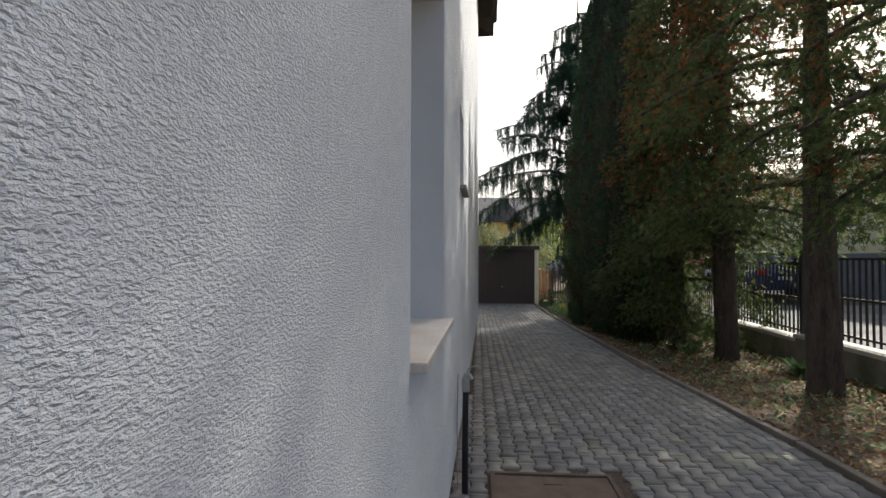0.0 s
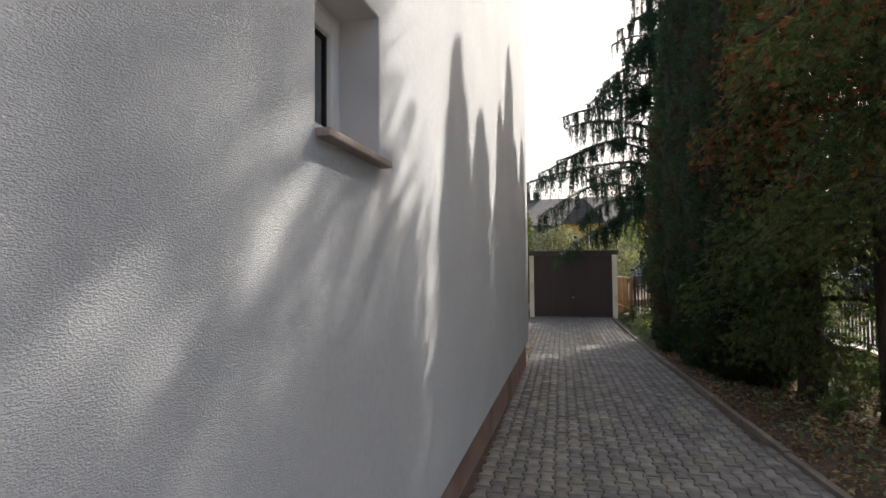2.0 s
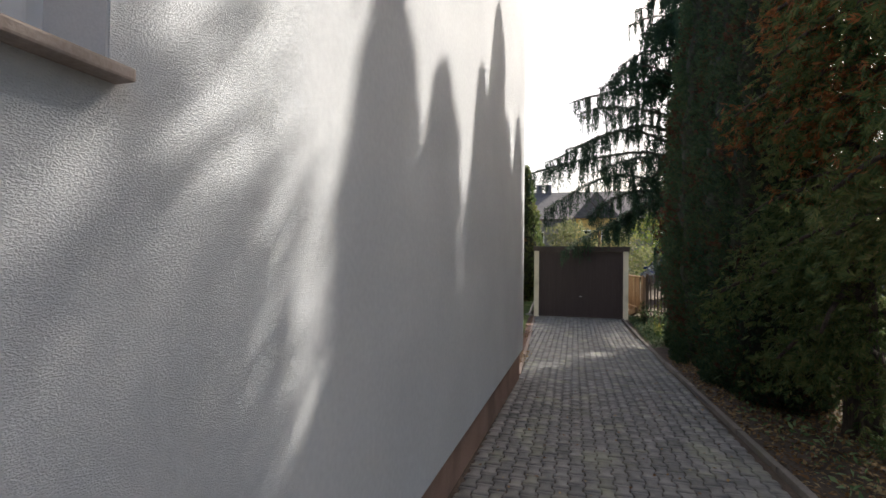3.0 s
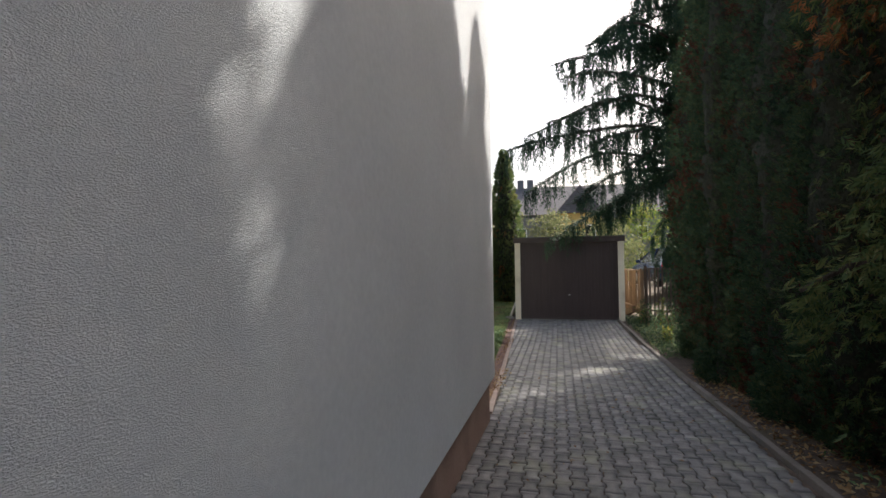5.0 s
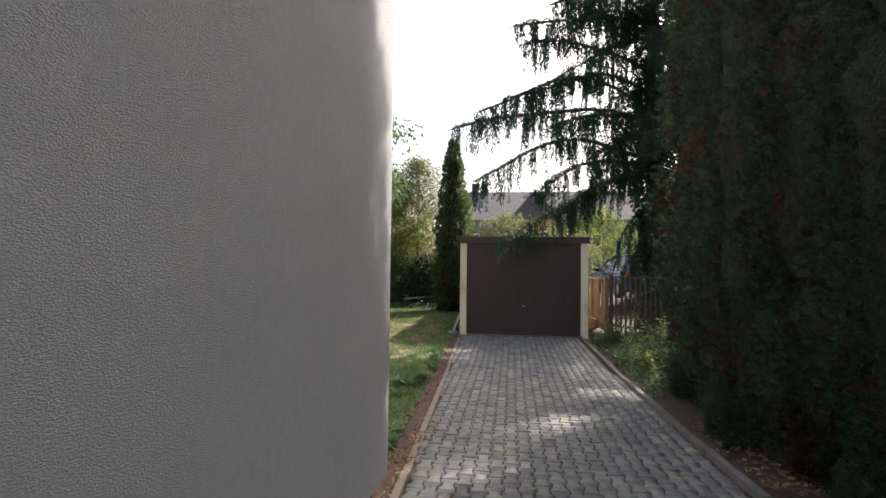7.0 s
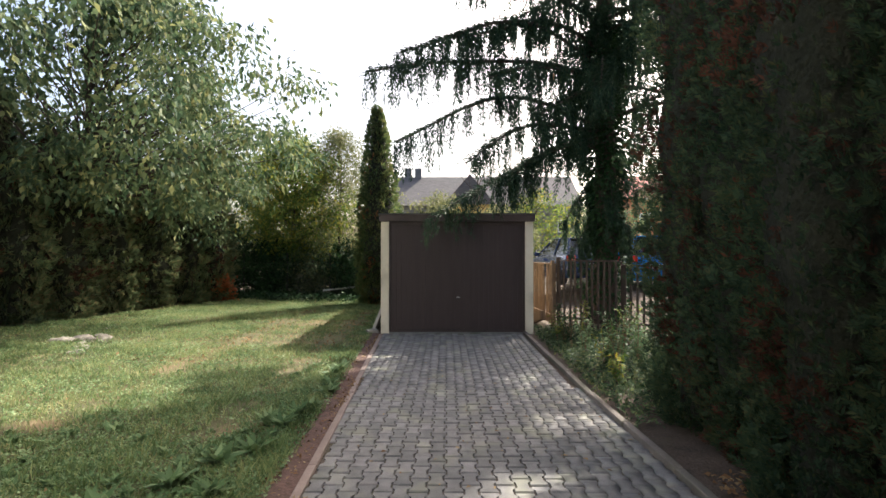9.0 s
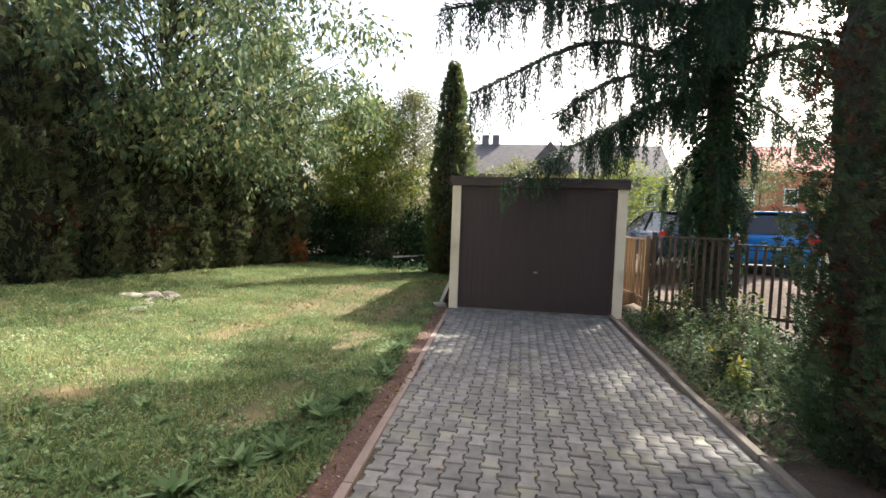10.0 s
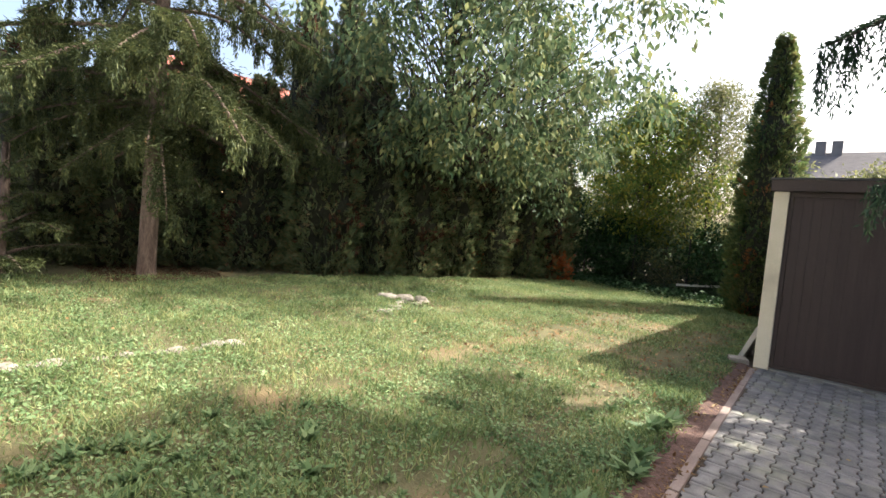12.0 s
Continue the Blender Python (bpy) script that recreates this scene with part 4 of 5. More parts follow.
for x, y, h, r, m in ((0.6, 31, 3.9, 1.9, M_GREYLEAF), (3.2, 33, 3.6, 2.0, M_GREYLEAF), (5.6, 37, 4.6, 2.2, M_YLEAF), (9.5, 40, 4.8, 2.6, M_LEAF), (14, 42, 5.2, 3.0, M_LEAF), (7.5, 31.5, 3.4, 1.3, M_LEAF), (-10, 33, 6.5, 3, M_LEAF), (19, 38, 6, 3, M_YLEAF)):
    leaf_tree("garden_shrub", "leafy shrub in the gardens beyond the garage", gat(x, y), h, r, 0.3, 5200, 44, m, (0.10, 0.2), 0.45, 0.3, 0.06, 3)
for x, y, h, r, m in ((-5.6, 28.6, 1.9, 1.1, M_IVY), (-4.2, 28.9, 2.1, 1.1, M_LEAF), (-2.6, 28.6, 1.9, 1.0, M_IVY), (-1.6, 29.6, 2.4, 1.2, M_LEAF), (-7.3, 28.4, 2.6, 1.3, M_IVY)):
    leaf_tree("undergrowth_bush", "dark low bush behind the wire fence", gat(x, y), h, r, 0.05, 8500, 90, m, (0.07, 0.14), 0.6, 0.3, 0.03, 4)
bare = thing("bare_sapling", "thin leafless sapling behind the garage", "tree", at=gat(2.0, 29))
bm = bmesh.new()
for i in range(15):
    a = i * 2.4
    z = 2.0 + 0.2 * i
    tube(bm, [(0, 0, z), (math.cos(a) * 0.5, math.sin(a) * 0.5, z + 0.5), (math.cos(a) * 0.9, math.sin(a) * 0.9, z + 1.1)], [0.02, 0.012, 0.003], 5)
tube(bm, [(0, 0, -0.1), (0.05, 0, 2.5), (0.0, 0.05, 5.6)], [0.05, 0.035, 0.006], 7)
part("trunk", bm, M_BARK, bare)

# ---- fences ----


def fx(y):
    return 5.05 + 0.045 * (y - 6)


y0 = -4.0
while y0 < 19.5:
    y1 = y0 + 2.4
    x0, x1 = fx(y0), fx(y1)
    zb = float(gz(5, (y0 + y1) / 2))
    ang = math.degrees(math.atan2(x1 - x0, y1 - y0))
    L = math.hypot(x1 - x0, y1 - y0)
    wl = thing("fence_base_wall", "low mossy concrete wall with pale coping under the fence", "wall", "fence base walls", at=(x0, y0, zb), rz=-ang)
    boxed("wall", -0.11, 0.11, 0, L, -0.3, 0.36, M_CONC, wl)
    boxed("coping", -0.15, 0.15, 0, L - 0.006, 0.36, 0.42, M_COPING, wl, 0.01)
    fe = thing("iron_fence", "black iron bar fence panel on a low wall", "fence", "street fence panels", at=(x0, y0, zb), rz=-ang)
    for z in (0.52, 1.02, 1.56):
        boxed("rail", -0.012, 0.012, 0.03, L, z, z + 0.03, M_BLACK, fe)
    boxed("post", -0.03, 0.03, -0.03, 0.03, 0.40, 1.72, M_BLACK, fe, 0.004)
    part("finial", tube(bmesh.new(), [(0, 0, 1.72), (0, 0, 1.745), (0, 0, 1.78), (0, 0, 1.83)], [0.02, 0.036, 0.03, 0.004], 8), M_BLACK, fe)
    bar = box(bmesh.new(), -0.011, 0.011, -0.011, 0.011, 0.46, 1.56)
    bo = part("bar", bar, M_BLACK, fe)
    bo.location = (0, 0.12, 0)
    for k in range(1, 20):
        b = new("bar", bo.data)
        b.parent, b.location = fe, (0, 0.12 + 0.115 * k, 0)
    y0 = y1


def bar_fence(a, b, material, label, top, gap=0.122):
    """Upright bars under a flat top rail, with a lower rail and an end post."""
    a, b = Vector(a), Vector(b)
    L = (b - a).length
    ang = math.degrees(math.atan2(b.y - a.y, b.x - a.x))
    zb = float(gz(3, a.y))
    f = thing("garden_fence", label, "fence", "garden fence", at=(a.x, a.y, zb), rz=ang)
    boxed("top_rail", 0, L, -0.028, 0.028, top - 0.03, top, material, f, 0.004)
    boxed("rail", 0, L, 0.014, 0.04, 0.2, 0.25, material, f, 0.004)
    boxed("post", -0.035, 0.035, 0.04, 0.11, -0.15, top + 0.06, material, f, 0.006)
    bm = box(bmesh.new(), -0.022, 0.022, -0.013, 0.013, 0.04, top - 0.031, 0.003)
    p = part("bar", bm, material, f)
    for i in range(int(L / gap)):
        q = p if i == 0 else new("bar", p.data)
        q.parent, q.location = f, (gap * (i + 0.5), 0, rng.normal(0, 0.002))
        q.rotation_euler = (rng.normal(0, 0.008), rng.normal(0, 0.006), 0)
    return f


bar_fence((3.2, 21.15, 0), (2.86, 24.4, 0), M_WOODF, "light brown weathered bar fence beside the garage", 1.37)
# these two panels get the darker wood in place of backlight shade
bar_fence((3.21, 21.1, 0), (4.26, 20.2, 0), M_WOOD_BACKLIT, "backlit bar fence with flat top rail, its shade put into the dark wood colour", 1.44)
bar_fence((4.27, 20.19, 0), (5.4, 19.2, 0), M_WOOD_BACKLIT, "backlit bar fence with flat top rail, its shade put into the dark wood colour", 1.36)

# dark wire-mesh fence behind the ivy
wf = thing("wire_fence", "dark green wire mesh fence behind the lawn", "fence")
for i in range(5):
    part("post", tube(bmesh.new(), [(-6.3 + 1.5 * i, 27.9 + 0.1 * i, -0.4), (-6.3 + 1.5 * i, 27.9 + 0.1 * i, 1.25)], 0.022, 8), M_BLACK, wf)
bm = bmesh.new()
for i in range(64):
    for s in (-1, 1):
        x = -6.3 + 6.0 * i / 63
        x2 = min(max(x + s * 1.4, -6.3), -0.3)
        z2 = 0.0 + 1.15 * abs(x2 - x) / 1.4
        if abs(x2 - x) > 0.05:
            tube(bm, [(x, 27.9, -0.2), (x2, 28.1, -0.2 + z2)], 0.004, 3)
part("mesh", bm, M_BLACK, wf)

# ---- cars ----


def car(at, rz, paint, label):
    c = thing("car", label, "car", at=at, rz=rz)
    # length along +y, rear at y = 0
    prof = [(0.0, 0.35, 0.62), (0.06, 0.28, 0.98), (0.3, 0.24, 1.0), (1.2, 0.22, 1.0), (2.6, 0.22, 0.98), (3.3, 0.24, 0.92), (4.15, 0.3, 0.72), (4.25, 0.38, 0.6)]
    bm = bmesh.new()
    rings = []
    for y, zb, zt in prof:
        w = 0.88 - 0.10 * (1 if y in (0.0, 4.25) else 0)
        rings.append([bm.verts.new(v) for v in ((-w, y, zb), (-w - 0.02, y, (zb + zt) / 2), (-w + 0.05, y, zt), (w - 0.05, y, zt), (w + 0.02, y, (zb + zt) / 2), (w, y, zb))])
    for a, b in zip(rings, rings[1:]):
        for k in range(6):
            bm.faces.new((a[k], a[(k + 1) % 6], b[(k + 1) % 6], b[k]))
    bm.faces.new(rings[0])
    bm.faces.new(rings[-1][::-1])
    bmesh.ops.bevel(bm, geom=bm.edges[:], offset=0.025, segments=2, affect="EDGES")
    part("body", bm, paint, c, smooth=True)
    cab = [(0.08, 0.99, 0.80), (0.45, 1.47, 0.62), (0.9, 1.54, 0.60), (1.9, 1.52, 0.60), (2.45, 1.40, 0.62), (3.2, 0.95, 0.78)]
    bm = bmesh.new()
    for (ya, za, wa), (yb, zb, wb) in zip(cab, cab[1:]):
        lo_a, lo_b = 0.97, 0.97
        va = [bm.verts.new(v) for v in ((-0.82, ya, lo_a), (-wa, ya, za), (wa, ya, za), (0.82, ya, lo_a))]
        vb = [bm.verts.new(v) for v in ((-0.82, yb, lo_b), (-wb, yb, zb), (wb, yb, zb), (0.82, yb, lo_b))]
        for k in range(3):
            bm.faces.new((va[k], va[k + 1], vb[k + 1], vb[k]))
    bmesh.ops.remove_doubles(bm, verts=bm.verts[:], dist=0.001)
    part("cabin_glass", bm, M_CARGLASS, c)
    boxed("roof_panel", -0.62, 0.62, 0.42, 2.0, 1.515, 1.56, paint, c, 0.02)
    for s in (-1, 1):
        part("pillar", tube(bmesh.new(), [(s * 0.82, 0.1, 0.98), (s * 0.63, 0.46, 1.5)], 0.045, 8), paint, c)
        part("pillar", tube(bmesh.new(), [(s * 0.82, 1.35, 0.98), (s * 0.62, 1.35, 1.53)], 0.03, 8), paint, c)
        part("pillar", tube(bmesh.new(), [(s * 0.80, 3.1, 0.96), (s * 0.62, 2.35, 1.43)], 0.03, 8), paint, c)
        boxed("tail_lamp", s * 0.74 - 0.14, s * 0.74 + 0.14, -0.03, 0.12, 0.78, 0.98, M_TAIL, c, 0.03)
        boxed("mirror", s * 0.98 - 0.09, s * 0.98 + 0.09, 2.7, 2.82, 0.95, 1.09, paint, c, 0.03)
        for y in (0.75, 3.35):
            w = part("wheel", tube(bmesh.new(), [(s * 0.70, y, 0.31), (s * 0.90, y, 0.31)], 0.31, 20), M_SEAL, c)
            part("rim", tube(bmesh.new(), [(s * 0.895, y, 0.31), (s * 0.91, y, 0.31)], [0.2, 0.19], 16), M_RIM, w)
    boxed("number_plate", -0.26, 0.26, -0.025, 0.0, 0.62, 0.73, M_SLAB, c)
    bp = boxed("bumper", -0.84, 0.84, -0.05, 0.15, 0.35, 0.58, paint, c, 0.04)
    return c


car((5.55, 26.3, float(gz(6.5, 27))), 8, M_DBLUE, "dark blue estate car parked beyond the fence")
car((6.85, 24.4, float(gz(7, 26))), -18, M_BLUE, "bright blue hatchback parked beyond the fence")
car((10.5, 17.5, float(gz(10.5, 19)) + 0.02), 4, M_DBLUE, "dark car parked at the cream house")

# ---- houses around ----


def house(name, label, x0, x1, y0, y1, zb, ze, zr, wall, roof, along="x", rows=2, cols=4, plinth=0.0, chimneys=0, face="south"):
    h = thing(name, label, "house")
    boxed("wall", x0, x1, y0, y1, zb + plinth, ze, wall, h)
    if plinth:
        boxed("plinth", x0 - 0.04, x1 + 0.04, y0 - 0.04, y1 + 0.04, zb - 0.5, zb + plinth, M_GREYP, h)
    bm = bmesh.new()
    o = 0.4
    if along == "x":
        m = (y0 + y1) / 2
        v = [(x0 - o, y0 - o, ze - 0.2), (x1 + o, y0 - o, ze - 0.2), (x1 + o, y1 + o, ze - 0.2), (x0 - o, y1 + o, ze - 0.2), (x0 - o, m, zr), (x1 + o, m, zr)]
        fs = ((0, 1, 5, 4), (2, 3, 4, 5), (0, 4, 3), (1, 2, 5), (0, 3, 2, 1))
    else:
        m = (x0 + x1) / 2
        v = [(x0 - o, y0 - o, ze - 0.2), (x1 + o, y0 - o, ze - 0.2), (x1 + o, y1 + o, ze - 0.2), (x0 - o, y1 + o, ze - 0.2), (m, y0 - o, zr), (m, y1 + o, zr)]
        fs = ((0, 4, 5, 3), (1, 2, 5, 4), (0, 1, 4), (2, 3, 5), (0, 3, 2, 1))
    vs = [bm.verts.new(q) for q in v]
    for f in fs:
        bm.faces.new([vs[i] for i in f])
    rp = part("roof", bm, roof, h)
    for i in range(chimneys):
        cx = x0 + 0.8 + i * 1.1
        boxed("chimney", cx, cx + 0.7, (y0 + y1) / 2 - 0.4, (y0 + y1) / 2 + 0.4, zr - 1.0, zr + 0.9, M_GREYP, rp)
    for r in range(rows):
        z = zb + plinth + 0.9 + 2.8 * r
        for c in range(cols):
            if face == "south":
                x = x0 + (x1 - x0) * (c + 0.5) / cols
                w = part("window", frame_ring(bmesh.new(), -0.05, 0.05, -0.5, 0.5, 0, 1.3, 0.09, 0), M_PVC, h)
                w.matrix_basis = pose(x, y0 - 0.02, z, 0, 0, 90)
            else:
                y = y0 + (y1 - y0) * (c + 0.5) / cols
                w = part("window", frame_ring(bmesh.new(), -0.05, 0.05, -0.5, 0.5, 0, 1.3, 0.09, 0), M_PVC, h)
                w.matrix_basis = pose(x0 - 0.02, y, z)
            boxed("pane", -0.03, 0.02, -0.42, 0.42, 0.08, 1.22, M_CARGLASS, w)
    return h


house("house", "far house with long grey tiled roof and chimneys", -4.5, 14, 60, 69, -0.4, 6.2, 9.6, M_GREYP, M_ROOF, "x", 2, 6, 0, 2)
house("house", "far yellow gabled house behind the shrubs", 1.0, 5.0, 56.5, 60, -0.4, 6.0, 8.6, M_YELLOW, M_ROOF, "y", 2, 2)
house("house", "far orange-red house beyond the parked cars", 16, 25, 52, 62, -0.4, 6.0, 8.5, M_ORANGE, M_REDROOF, "x", 2, 3)
house("house", "cream house with grey plinth across the street", 14, 25, 6, 27, -0.3, 5.2, 7.2, M_CREAM, M_ROOF, "y", 1, 4, 2.0, 0, "west")
house("house", "neighbouring house with red tiled roof behind the spruce", -24, -15, 20, 32, -0.4, 3.4, 6.3, M_CREAM, M_REDROOF, "y", 1, 3)
gr = thing("window_grille", "curved black iron window grille on the cream house", "grille", at=(13.9, 15.2, 2.1))
for i in range(10):
    part("bar", tube(bmesh.new(), [(0, 0.12 * i, 0), (-0.28, 0.12 * i, 0.12), (-0.3, 0.12 * i, 0.3), (-0.12, 0.12 * i, 0.75), (0, 0.12 * i, 1.1)], 0.012, 5), M_BLACK, gr)
for z, x in ((0.02, -0.02), (1.08, -0.01)):
    part("rail", tube(bmesh.new(), [(x, -0.05, z), (x, 1.15, z)], 0.015, 6), M_BLACK, gr)

# far wooded rise closing the view
n = 26000
ang = rng.uniform(-1.9, 2.2, n)
dist = rng.uniform(75, 100, n)
top = 5.5 + 2.5 * np.sin(ang * 9) + 1.5 * np.sin(ang * 23)
p = np.stack([np.sin(ang) * dist, 10 + np.cos(ang) * dist, -0.5 + rng.random(n) * top], 1)
v, f = kites(p, rng.normal(0, 1, (n, 3)), rng.normal(0, 1, (n, 3)), rng.uniform(0.8, 1.8, n), 1.0)
tagged(arrays("far_woods", v, f, M_GREYLEAF), "hazy autumn trees on the horizon", "woods", kind="stuff")

# ---- grass, weeds, litter ----


def lawn_points(n, bias=1.0):
    y = 11.1 + 15.7 * rng.random(n) ** 1.5
    le = np.interp(y, [-5, 10.9, 20.2, 40], [0.08, 0.08, -0.39, -0.39]) - 0.2 - 0.12 * rng.random(n)
    hx = np.interp(y, [11, 15.2, 26.5], [-9.8, -9.0, -5.9])
    x = le + (hx - le) * rng.random(n) ** bias
    return np.stack([x, y, gz(x, y)], 1)


def patch_keep(p, cut):
    q = p * np.array([1.1, 1.1, 0])
    worn = np.exp(-((p[:, 0] + 1.9) / 1.3) ** 2 - ((p[:, 1] - 20.5) / 3.0) ** 2) + 0.8 * np.exp(-((p[:, 0] + 9.2) / 1.6) ** 2 - ((p[:, 1] - 16.4) / 1.2) ** 2)
    return lump(q, 2.0) + rng.normal(0, 0.3, len(p)) - 0.9 * worn > cut


p = lawn_points(190000, 1.25)
p = p[patch_keep(p, -0.55)]
d = rng.normal(0, 0.42, p.shape)
d[:, 2] = 1
ln = rng.uniform(0.03, 0.09, len(p)) * (1 + 0.8 * np.clip(lump(p * 1.7, 4.0), -0.6, 1))
v, f = kites(p, d, rng.normal(0, 1, p.shape) * (1, 1, 0.1), ln, 0.0085, 0.25)
tagged(arrays("grass", v, f, M_GRASS), "short uneven lawn grass with tufts", "grass", kind="stuff")
p = lawn_points(190000, 1.3)
p = p[patch_keep(p, -0.25)]
p[:, 2] += rng.uniform(0.01, 0.05, len(p))
v, f = kites(p, rng.normal(0, 1, p.shape) * (1, 1, 0.25), rng.normal(0, 0.4, p.shape) + (0, 0, 1), rng.uniform(0.018, 0.05, len(p)), 0.023)
tagged(arrays("clover", v, f, M_WEED), "low clover among the lawn grass", "clover", kind="stuff")


WEEDS = []


def rosette(x, y, n, size):
    a = rng.random(n) * 6.283
    d = np.stack([np.cos(a), np.sin(a), rng.uniform(0.5, 2.2, n)], 1)
    p = np.tile((x, y, float(gz(x, y)) - 0.005), (n, 1)) + rng.normal(0, 0.02, (n, 3)) * (1, 1, 0)
    ln = rng.uniform(0.6, 1.1, n) * size
    v, f = kites(p, d, np.array([0, 0, 1.0]) + rng.normal(0, 0.2, (n, 3)), ln, ln * 0.3, 0.2)
    WEEDS.append(v)


for i in range(70):
    y = rng.uniform(12.4, 18.0)
    x = left_edge(y) - 0.4 - abs(rng.normal(0, 1.3))
    rosette(x, y, int(rng.integers(16, 30)), rng.uniform(0.06, 0.11))
for x, y in ((-0.55, 15.2), (-0.75, 15.0), (-0.6, 14.9), (-0.5, 15.4), (-0.6, 16.9), (-0.55, 17.1), (-0.35, 13.0), (-0.3, 12.6), (-0.6, 14.3), (-0.8, 14.1), (-0.95, 13.75), (-0.62, 13.6), (-1.2, 13.4), (-0.5, 16.3), (-0.45, 16.05)):
    rosette(x, y, 36, 0.19)

for i in range(60):
    y = rng.uniform(12.6, 15.2)
    rosette(left_edge(y) - rng.uniform(0.35, 2.8), y, int(rng.integers(22, 40)), rng.uniform(0.07, 0.125))

# stony patch in the lawn
for i in range(58):
    u = rng.random()
    if i < 10:
        x, y, s = -5.3 + rng.normal(0, 0.16), 19.0 + rng.normal(0, 0.2), rng.uniform(0.09, 0.17)
    elif i < 30:
        x, y, s = -5.25 + 0.5 * u + rng.normal(0, 0.1), 18.8 - 0.9 * u + rng.normal(0, 0.12), rng.uniform(0.03, 0.09)
    elif i < 38:
        x, y, s = -5.6 - 0.7 * u, 19.6 + 1.9 * u, rng.uniform(0.03, 0.07)
    else:
        x, y, s = -4.22 - 0.14 * u + rng.normal(0, 0.03), 15.5 - 2.6 * u, rng.uniform(0.05, 0.1)
    bm = bmesh.new()
    bmesh.ops.create_icosphere(bm, subdivisions=2, radius=s)
    for q in bm.verts:
        q.co *= 1 + 0.25 * noise.noise(q.co * 18 + Vector((i, 0, 0)))
        q.co.z *= 0.4
    st = tagged(part("stone", bm, M_ROCK), "pale rubble stone lying in the lawn", "stone", "lawn rubble")
    st.location = (x, y, float(gz(x, y)) + s * 0.15)

# ground ivy at the rear, and the planted bed on the street side


def scatter(name, label, x0, x1, y0, y1, n, material, size, lift=0.05, slim=0.8, flat=0.4, cat="plants"):
    x, y = rng.uniform(x0, x1, n), rng.uniform(y0, y1, n)
    p = np.stack([x, y, gz(x, y) + np.abs(rng.normal(0, lift, n)) * (0.6 + 0.6 * np.clip(lump(np.stack([x, y, x * 0], 1) * 1.3, 1.0), -0.5, 1)) + 0.004], 1)
    d = rng.normal(0, 1, p.shape) * (1, 1, flat)
    ln = rng.uniform(*size, n)
    v, f = kites(p, d, rng.normal(0, flat, p.shape) + (0, 0, 1), ln, ln * slim)
    tagged(arrays(name, v, f, material), label, cat, kind="stuff")


scatter("ground_ivy", "glossy dark ivy covering the ground behind the lawn", -6.3, -0.6, 26.2, 29, 9000, M_IVY, (0.06, 0.12), 0.12)
scatter("ground_ivy", "glossy ivy and weeds in the bed beside the garage", 2.6, 4.9, 16.0, 21, 9000, M_IVY, (0.03, 0.065), 0.05)
scatter("bed_weeds", "green weeds in the bed between kerb and fence", 2.55, 4.4, 15.0, 20.2, 9500, M_LEAF, (0.03, 0.08), 0.10, 0.35, 0.9)
scatter("bed_weeds", "sparse weeds under the trees", 2.8, 4.9, 3.0, 10.5, 1500, M_WEED, (0.04, 0.1), 0.04, 0.4, 0.8)
scatter("leaf_litter", "dry brown fallen leaves and needles under the trees", 2.62, 5.0, 0.0, 14, 15000, M_LITTER, (0.03, 0.075), 0.012, 0.5, 0.35, "leaves")
scatter("leaf_litter", "dry debris on the soil strip", -0.32, 0.0, 11.2, 13.6, 1800, M_LITTER, (0.015, 0.05), 0.008, 0.5, 0.3, "leaves")
scatter("leaf_litter", "dry debris on the soil strip", -0.52, -0.2, 13.6, 16.8, 2400, M_LITTER, (0.015, 0.05), 0.008, 0.5, 0.3, "leaves")
scatter("leaf_litter", "dry debris on the soil strip", -0.68, -0.38, 16.8, 20.2, 2200, M_LITTER, (0.015, 0.05), 0.008, 0.5, 0.3, "leaves")
scatter("leaf_litter", "scattered brown leaves on the lawn", -9, -0.6, 13, 26, 1300, M_LITTER, (0.03, 0.07), 0.03, 0.6, 0.35, "leaves")
scatter("leaf_litter", "reddish dead leaves on the worn lawn before the garage", -4.2, -0.6, 17.5, 24, 2600, M_LITTER, (0.03, 0.07), 0.02, 0.6, 0.35, "leaves")
scatter("leaf_litter", "reddish needles under the big spruce", -10.6, -8.2, 15.4, 17.3, 5000, M_BROWNH, (0.02, 0.06), 0.012, 0.3, 0.3, "leaves")
scatter("leaf_litter", "few dry leaves on the pavers", 0.05, 2.5, 0.5, 20, 420, M_LITTER, (0.02, 0.06), 0.003, 0.5, 0.15, "leaves")
for i in range(22):
    x, y = rng.uniform(2.75, 4.3), rng.uniform(16.4, 20.0)
    t = thing("bed_plant", "wispy green perennial in the bed by the drive", "plant", "bed plants", at=gat(x, y))
    h = rng.uniform(0.35, 0.85)
    sb = bmesh.new()
    P = []
    for k in range(7):
        a = rng.random() * 6.283
        e = (math.cos(a) * 0.22 * h, math.sin(a) * 0.22 * h, h * rng.uniform(0.7, 1))
        tube(sb, [(0, 0, -0.02), (e[0] * 0.4, e[1] * 0.4, e[2] * 0.6), e], [0.005, 0.004, 0.002], 5)
        for s in np.linspace(0.25, 1, 16):
            P.append((e[0] * s, e[1] * s, e[2] * s))
    part("stem_tuft", sb, M_WOODF, t)
    P = np.array(P)
    d = rng.normal(0, 1, P.shape) * (1, 1, 0.5)
    v, f = kites(P, d, rng.normal(0, 0.4, P.shape) + (0, 0, 1), rng.uniform(0.05, 0.11, len(P)), 0.03)
    arrays("leaves", v, f, (M_WEED, M_YLEAF, M_IVY)[i % 3], t)
for x, y in ((4.0, 9.2), (3.75, 8.7), (4.4, 6.9), (4.55, 7.2)):
    rosette(x, y, 40, 0.3)

WV = np.concatenate(WEEDS)
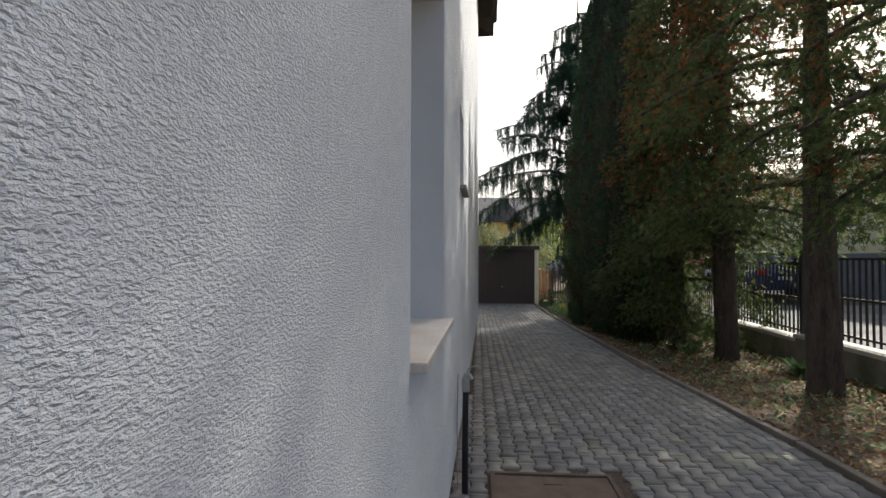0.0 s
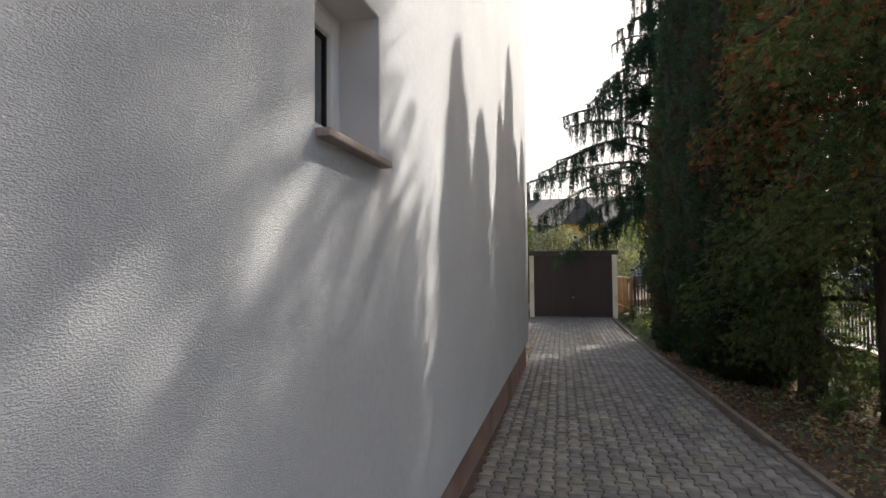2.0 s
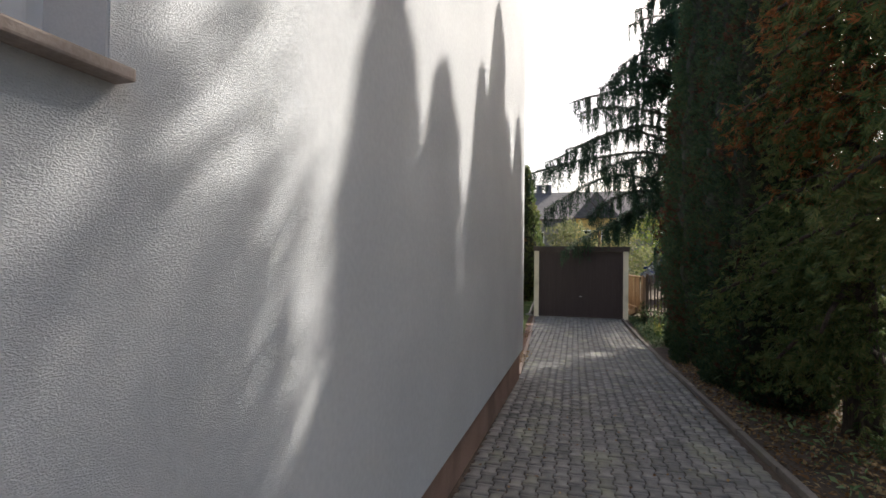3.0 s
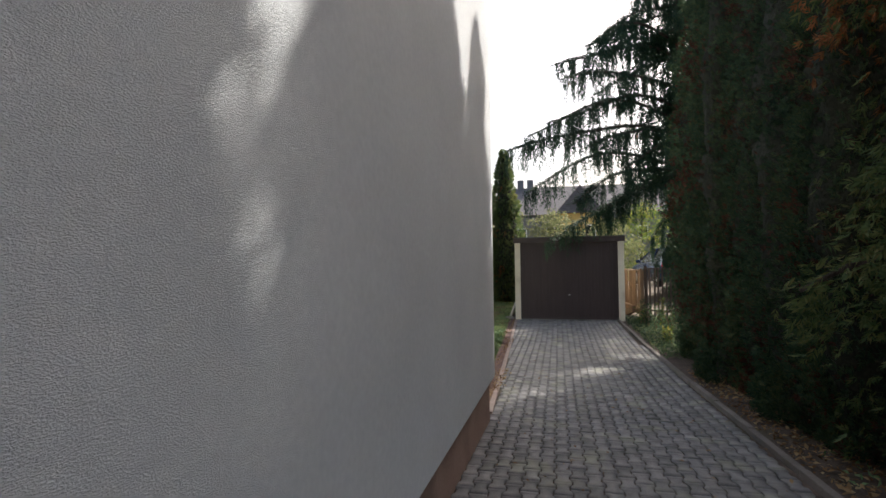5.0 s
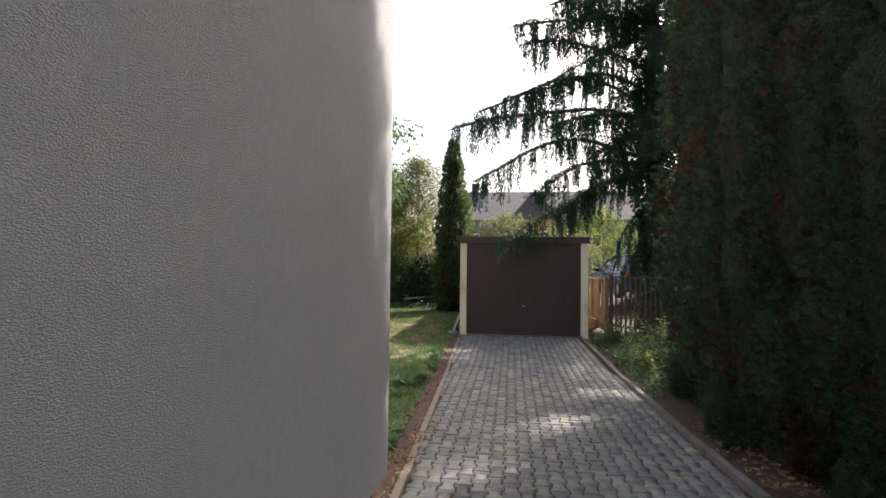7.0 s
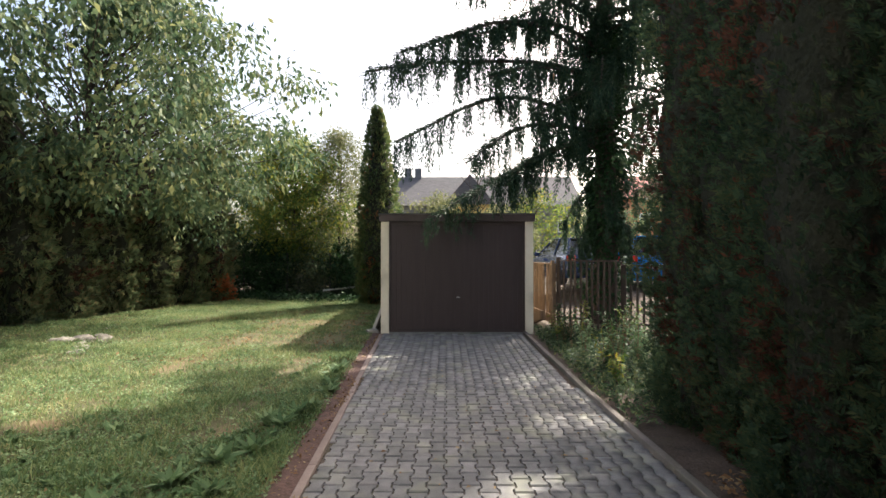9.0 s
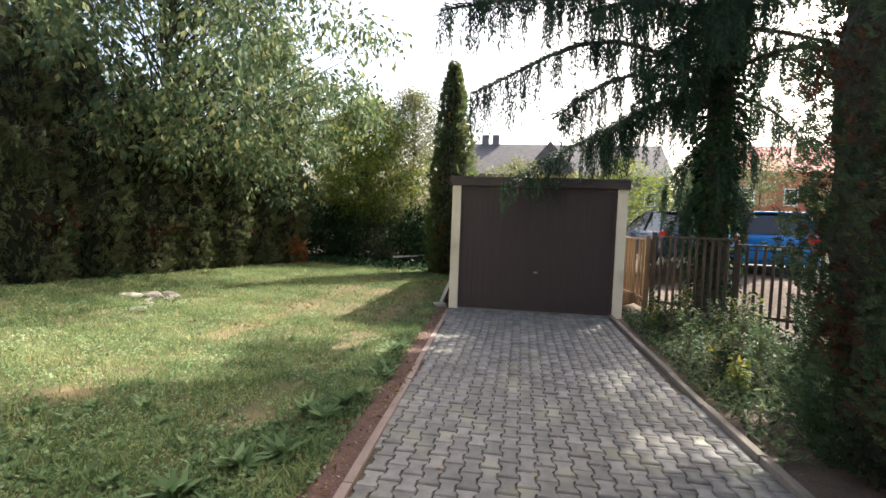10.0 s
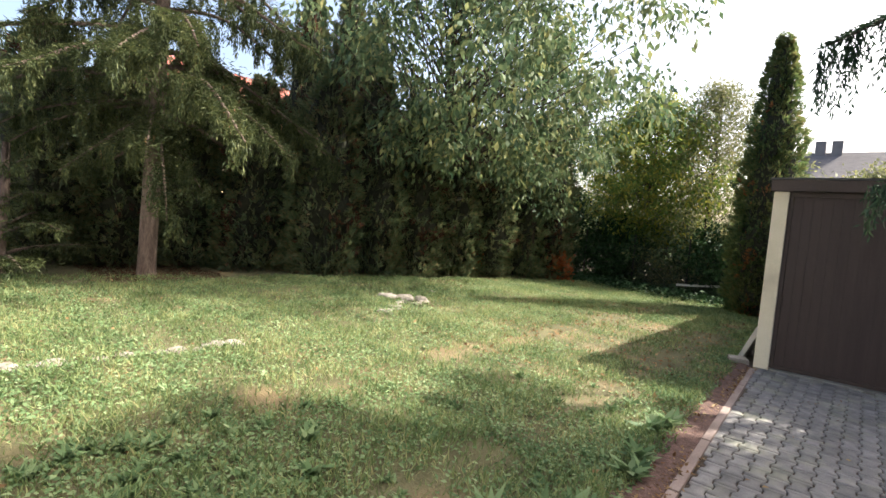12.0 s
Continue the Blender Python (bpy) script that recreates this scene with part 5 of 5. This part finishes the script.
tagged(arrays("broadleaf_weeds", WV, np.arange(len(WV)).reshape(-1, 4), M_WEED), "broad-leaved green weed rosettes in lawn and bed", "weeds", kind="stuff")

# ---- edgings and pavers ----
kerb = thing("kerb", "worn concrete kerb stones along the drive", "kerb", kind="structure")
bm = box(bmesh.new(), 0, 0.065, 0.004, 0.996, -0.15, 0.042, 0.01)
k0 = part("kerb_stone", bm, M_KERB, kerb)
for i in range(25):
    y = -4.0 + i
    q = k0 if i == 0 else new("kerb_stone", k0.data)
    q.parent = kerb
    sl = math.degrees(math.atan2(float(gz(3, y + 1) - gz(3, y)), 1))
    q.matrix_basis = pose(right_edge(y) + rng.normal(0, 0.004), y, float(gz(3, y)) + rng.normal(0, 0.004), sl, rng.normal(0, 0.6), 0.7)
edging = thing("drive_edging", "narrow reddish concrete edging along the lawn", "edging", kind="structure")
bm = box(bmesh.new(), -0.062, 0, 0.004, 0.996, -0.12, 0.018, 0.008)
e0 = part("edging_stone", bm, M_EDGE, edging)
for i in range(9):
    y = 11.1 + i
    q = e0 if i == 0 else new("edging_stone", e0.data)
    q.parent = edging
    sl = math.degrees(math.atan2(float(gz(0, y + 1) - gz(0, y)), 1))
    q.matrix_basis = pose(left_edge(y) - 0.004, y, float(gz(0, y)) + rng.normal(0, 0.003), sl, 0, math.degrees(math.atan2(left_edge(y) - left_edge(y + 1), 1)))

PWX, PDY = 0.1145, 0.196


def paver_shape():
    """One interlocking block: waisted sides, chamfered top edge."""
    w, d, a, g = PWX / 2, PDY / 2, 0.0105, 0.0052
    r = [(w + a, -d), (w + a, -d * 0.62), (w - a, -d * 0.36), (w - a, d * 0.36), (w + a, d * 0.62), (w + a, d)]
    o = [(x - g, y * (d - g) / d) for x, y in r] + [(-x + g, y * (d - g) / d) for x, y in reversed(r)]
    i = [(x * 0.925, y * 0.91) for x, y in o]
    v = [(x, y, -0.05) for x, y in o] + [(x, y, -0.007) for x, y in o] + [(x, y, 0.0) for x, y in i]
    return np.array(v)


PV = paver_shape()
bm = bmesh.new()
vs = [bm.verts.new(q) for q in PV]
for j in range(12):
    k = (j + 1) % 12
    bm.faces.new((vs[j], vs[k], vs[12 + k], vs[12 + j]))
    bm.faces.new((vs[12 + j], vs[12 + k], vs[24 + k], vs[24 + j]))
bm.faces.new(vs[24:36])
pave = thing("pavement", "grey interlocking concrete block paving with dirty joints", "paving", kind="structure")
first = part("paver", bm, M_PAVER, pave)
faces_q = [(j, (j + 1) % 12, 12 + (j + 1) % 12, 12 + j) for j in range(12)] + [(12 + j, 12 + (j + 1) % 12, 24 + (j + 1) % 12, 24 + j) for j in range(12)]
faces_q += [(24, 25, 34, 35), (25, 26, 33, 34), (26, 27, 32, 33), (27, 28, 31, 32), (28, 29, 30, 31)]
faces_q = np.array(faces_q)
JV, JF, count, nj = [], [], 0, 0
for c in range(-7, 24):
    for r in range(-20, 104):
        x, y = 0.10 + c * PWX, r * PDY + (PDY / 2 if c % 2 else 0)
        if x < left_edge(y) - 0.02 or x > right_edge(y) - 0.025 or y > 20.22 or y < -4:
            continue
        if 0.13 < x < 1.03 and 2.52 < y < 3.38:
            continue
        sl = math.degrees(math.atan2(float(gz(0.5, y + 0.2) - gz(0.5, y - 0.2)), 0.4))
        m = pose(x, y, float(gz(0.5, y)) + rng.normal(0, 0.0018), sl + rng.normal(0, 0.5), rng.normal(0, 0.5), rng.normal(0, 0.7))
        if 12.3 < y < 16.2 and count < 300:
            q = first if count == 0 else new("paver", first.data)
            q.parent, q.matrix_basis = pave, m
            count += 1
        else:
            M3 = np.array(m)
            JV.append(PV @ M3[:3, :3].T + M3[:3, 3])
            JF.append(faces_q + nj * 36)
            nj += 1
rest = arrays("paver_field", np.concatenate(JV), np.concatenate(JF), M_PAVER_J, pave)
tagged(rest, kind="stuff")
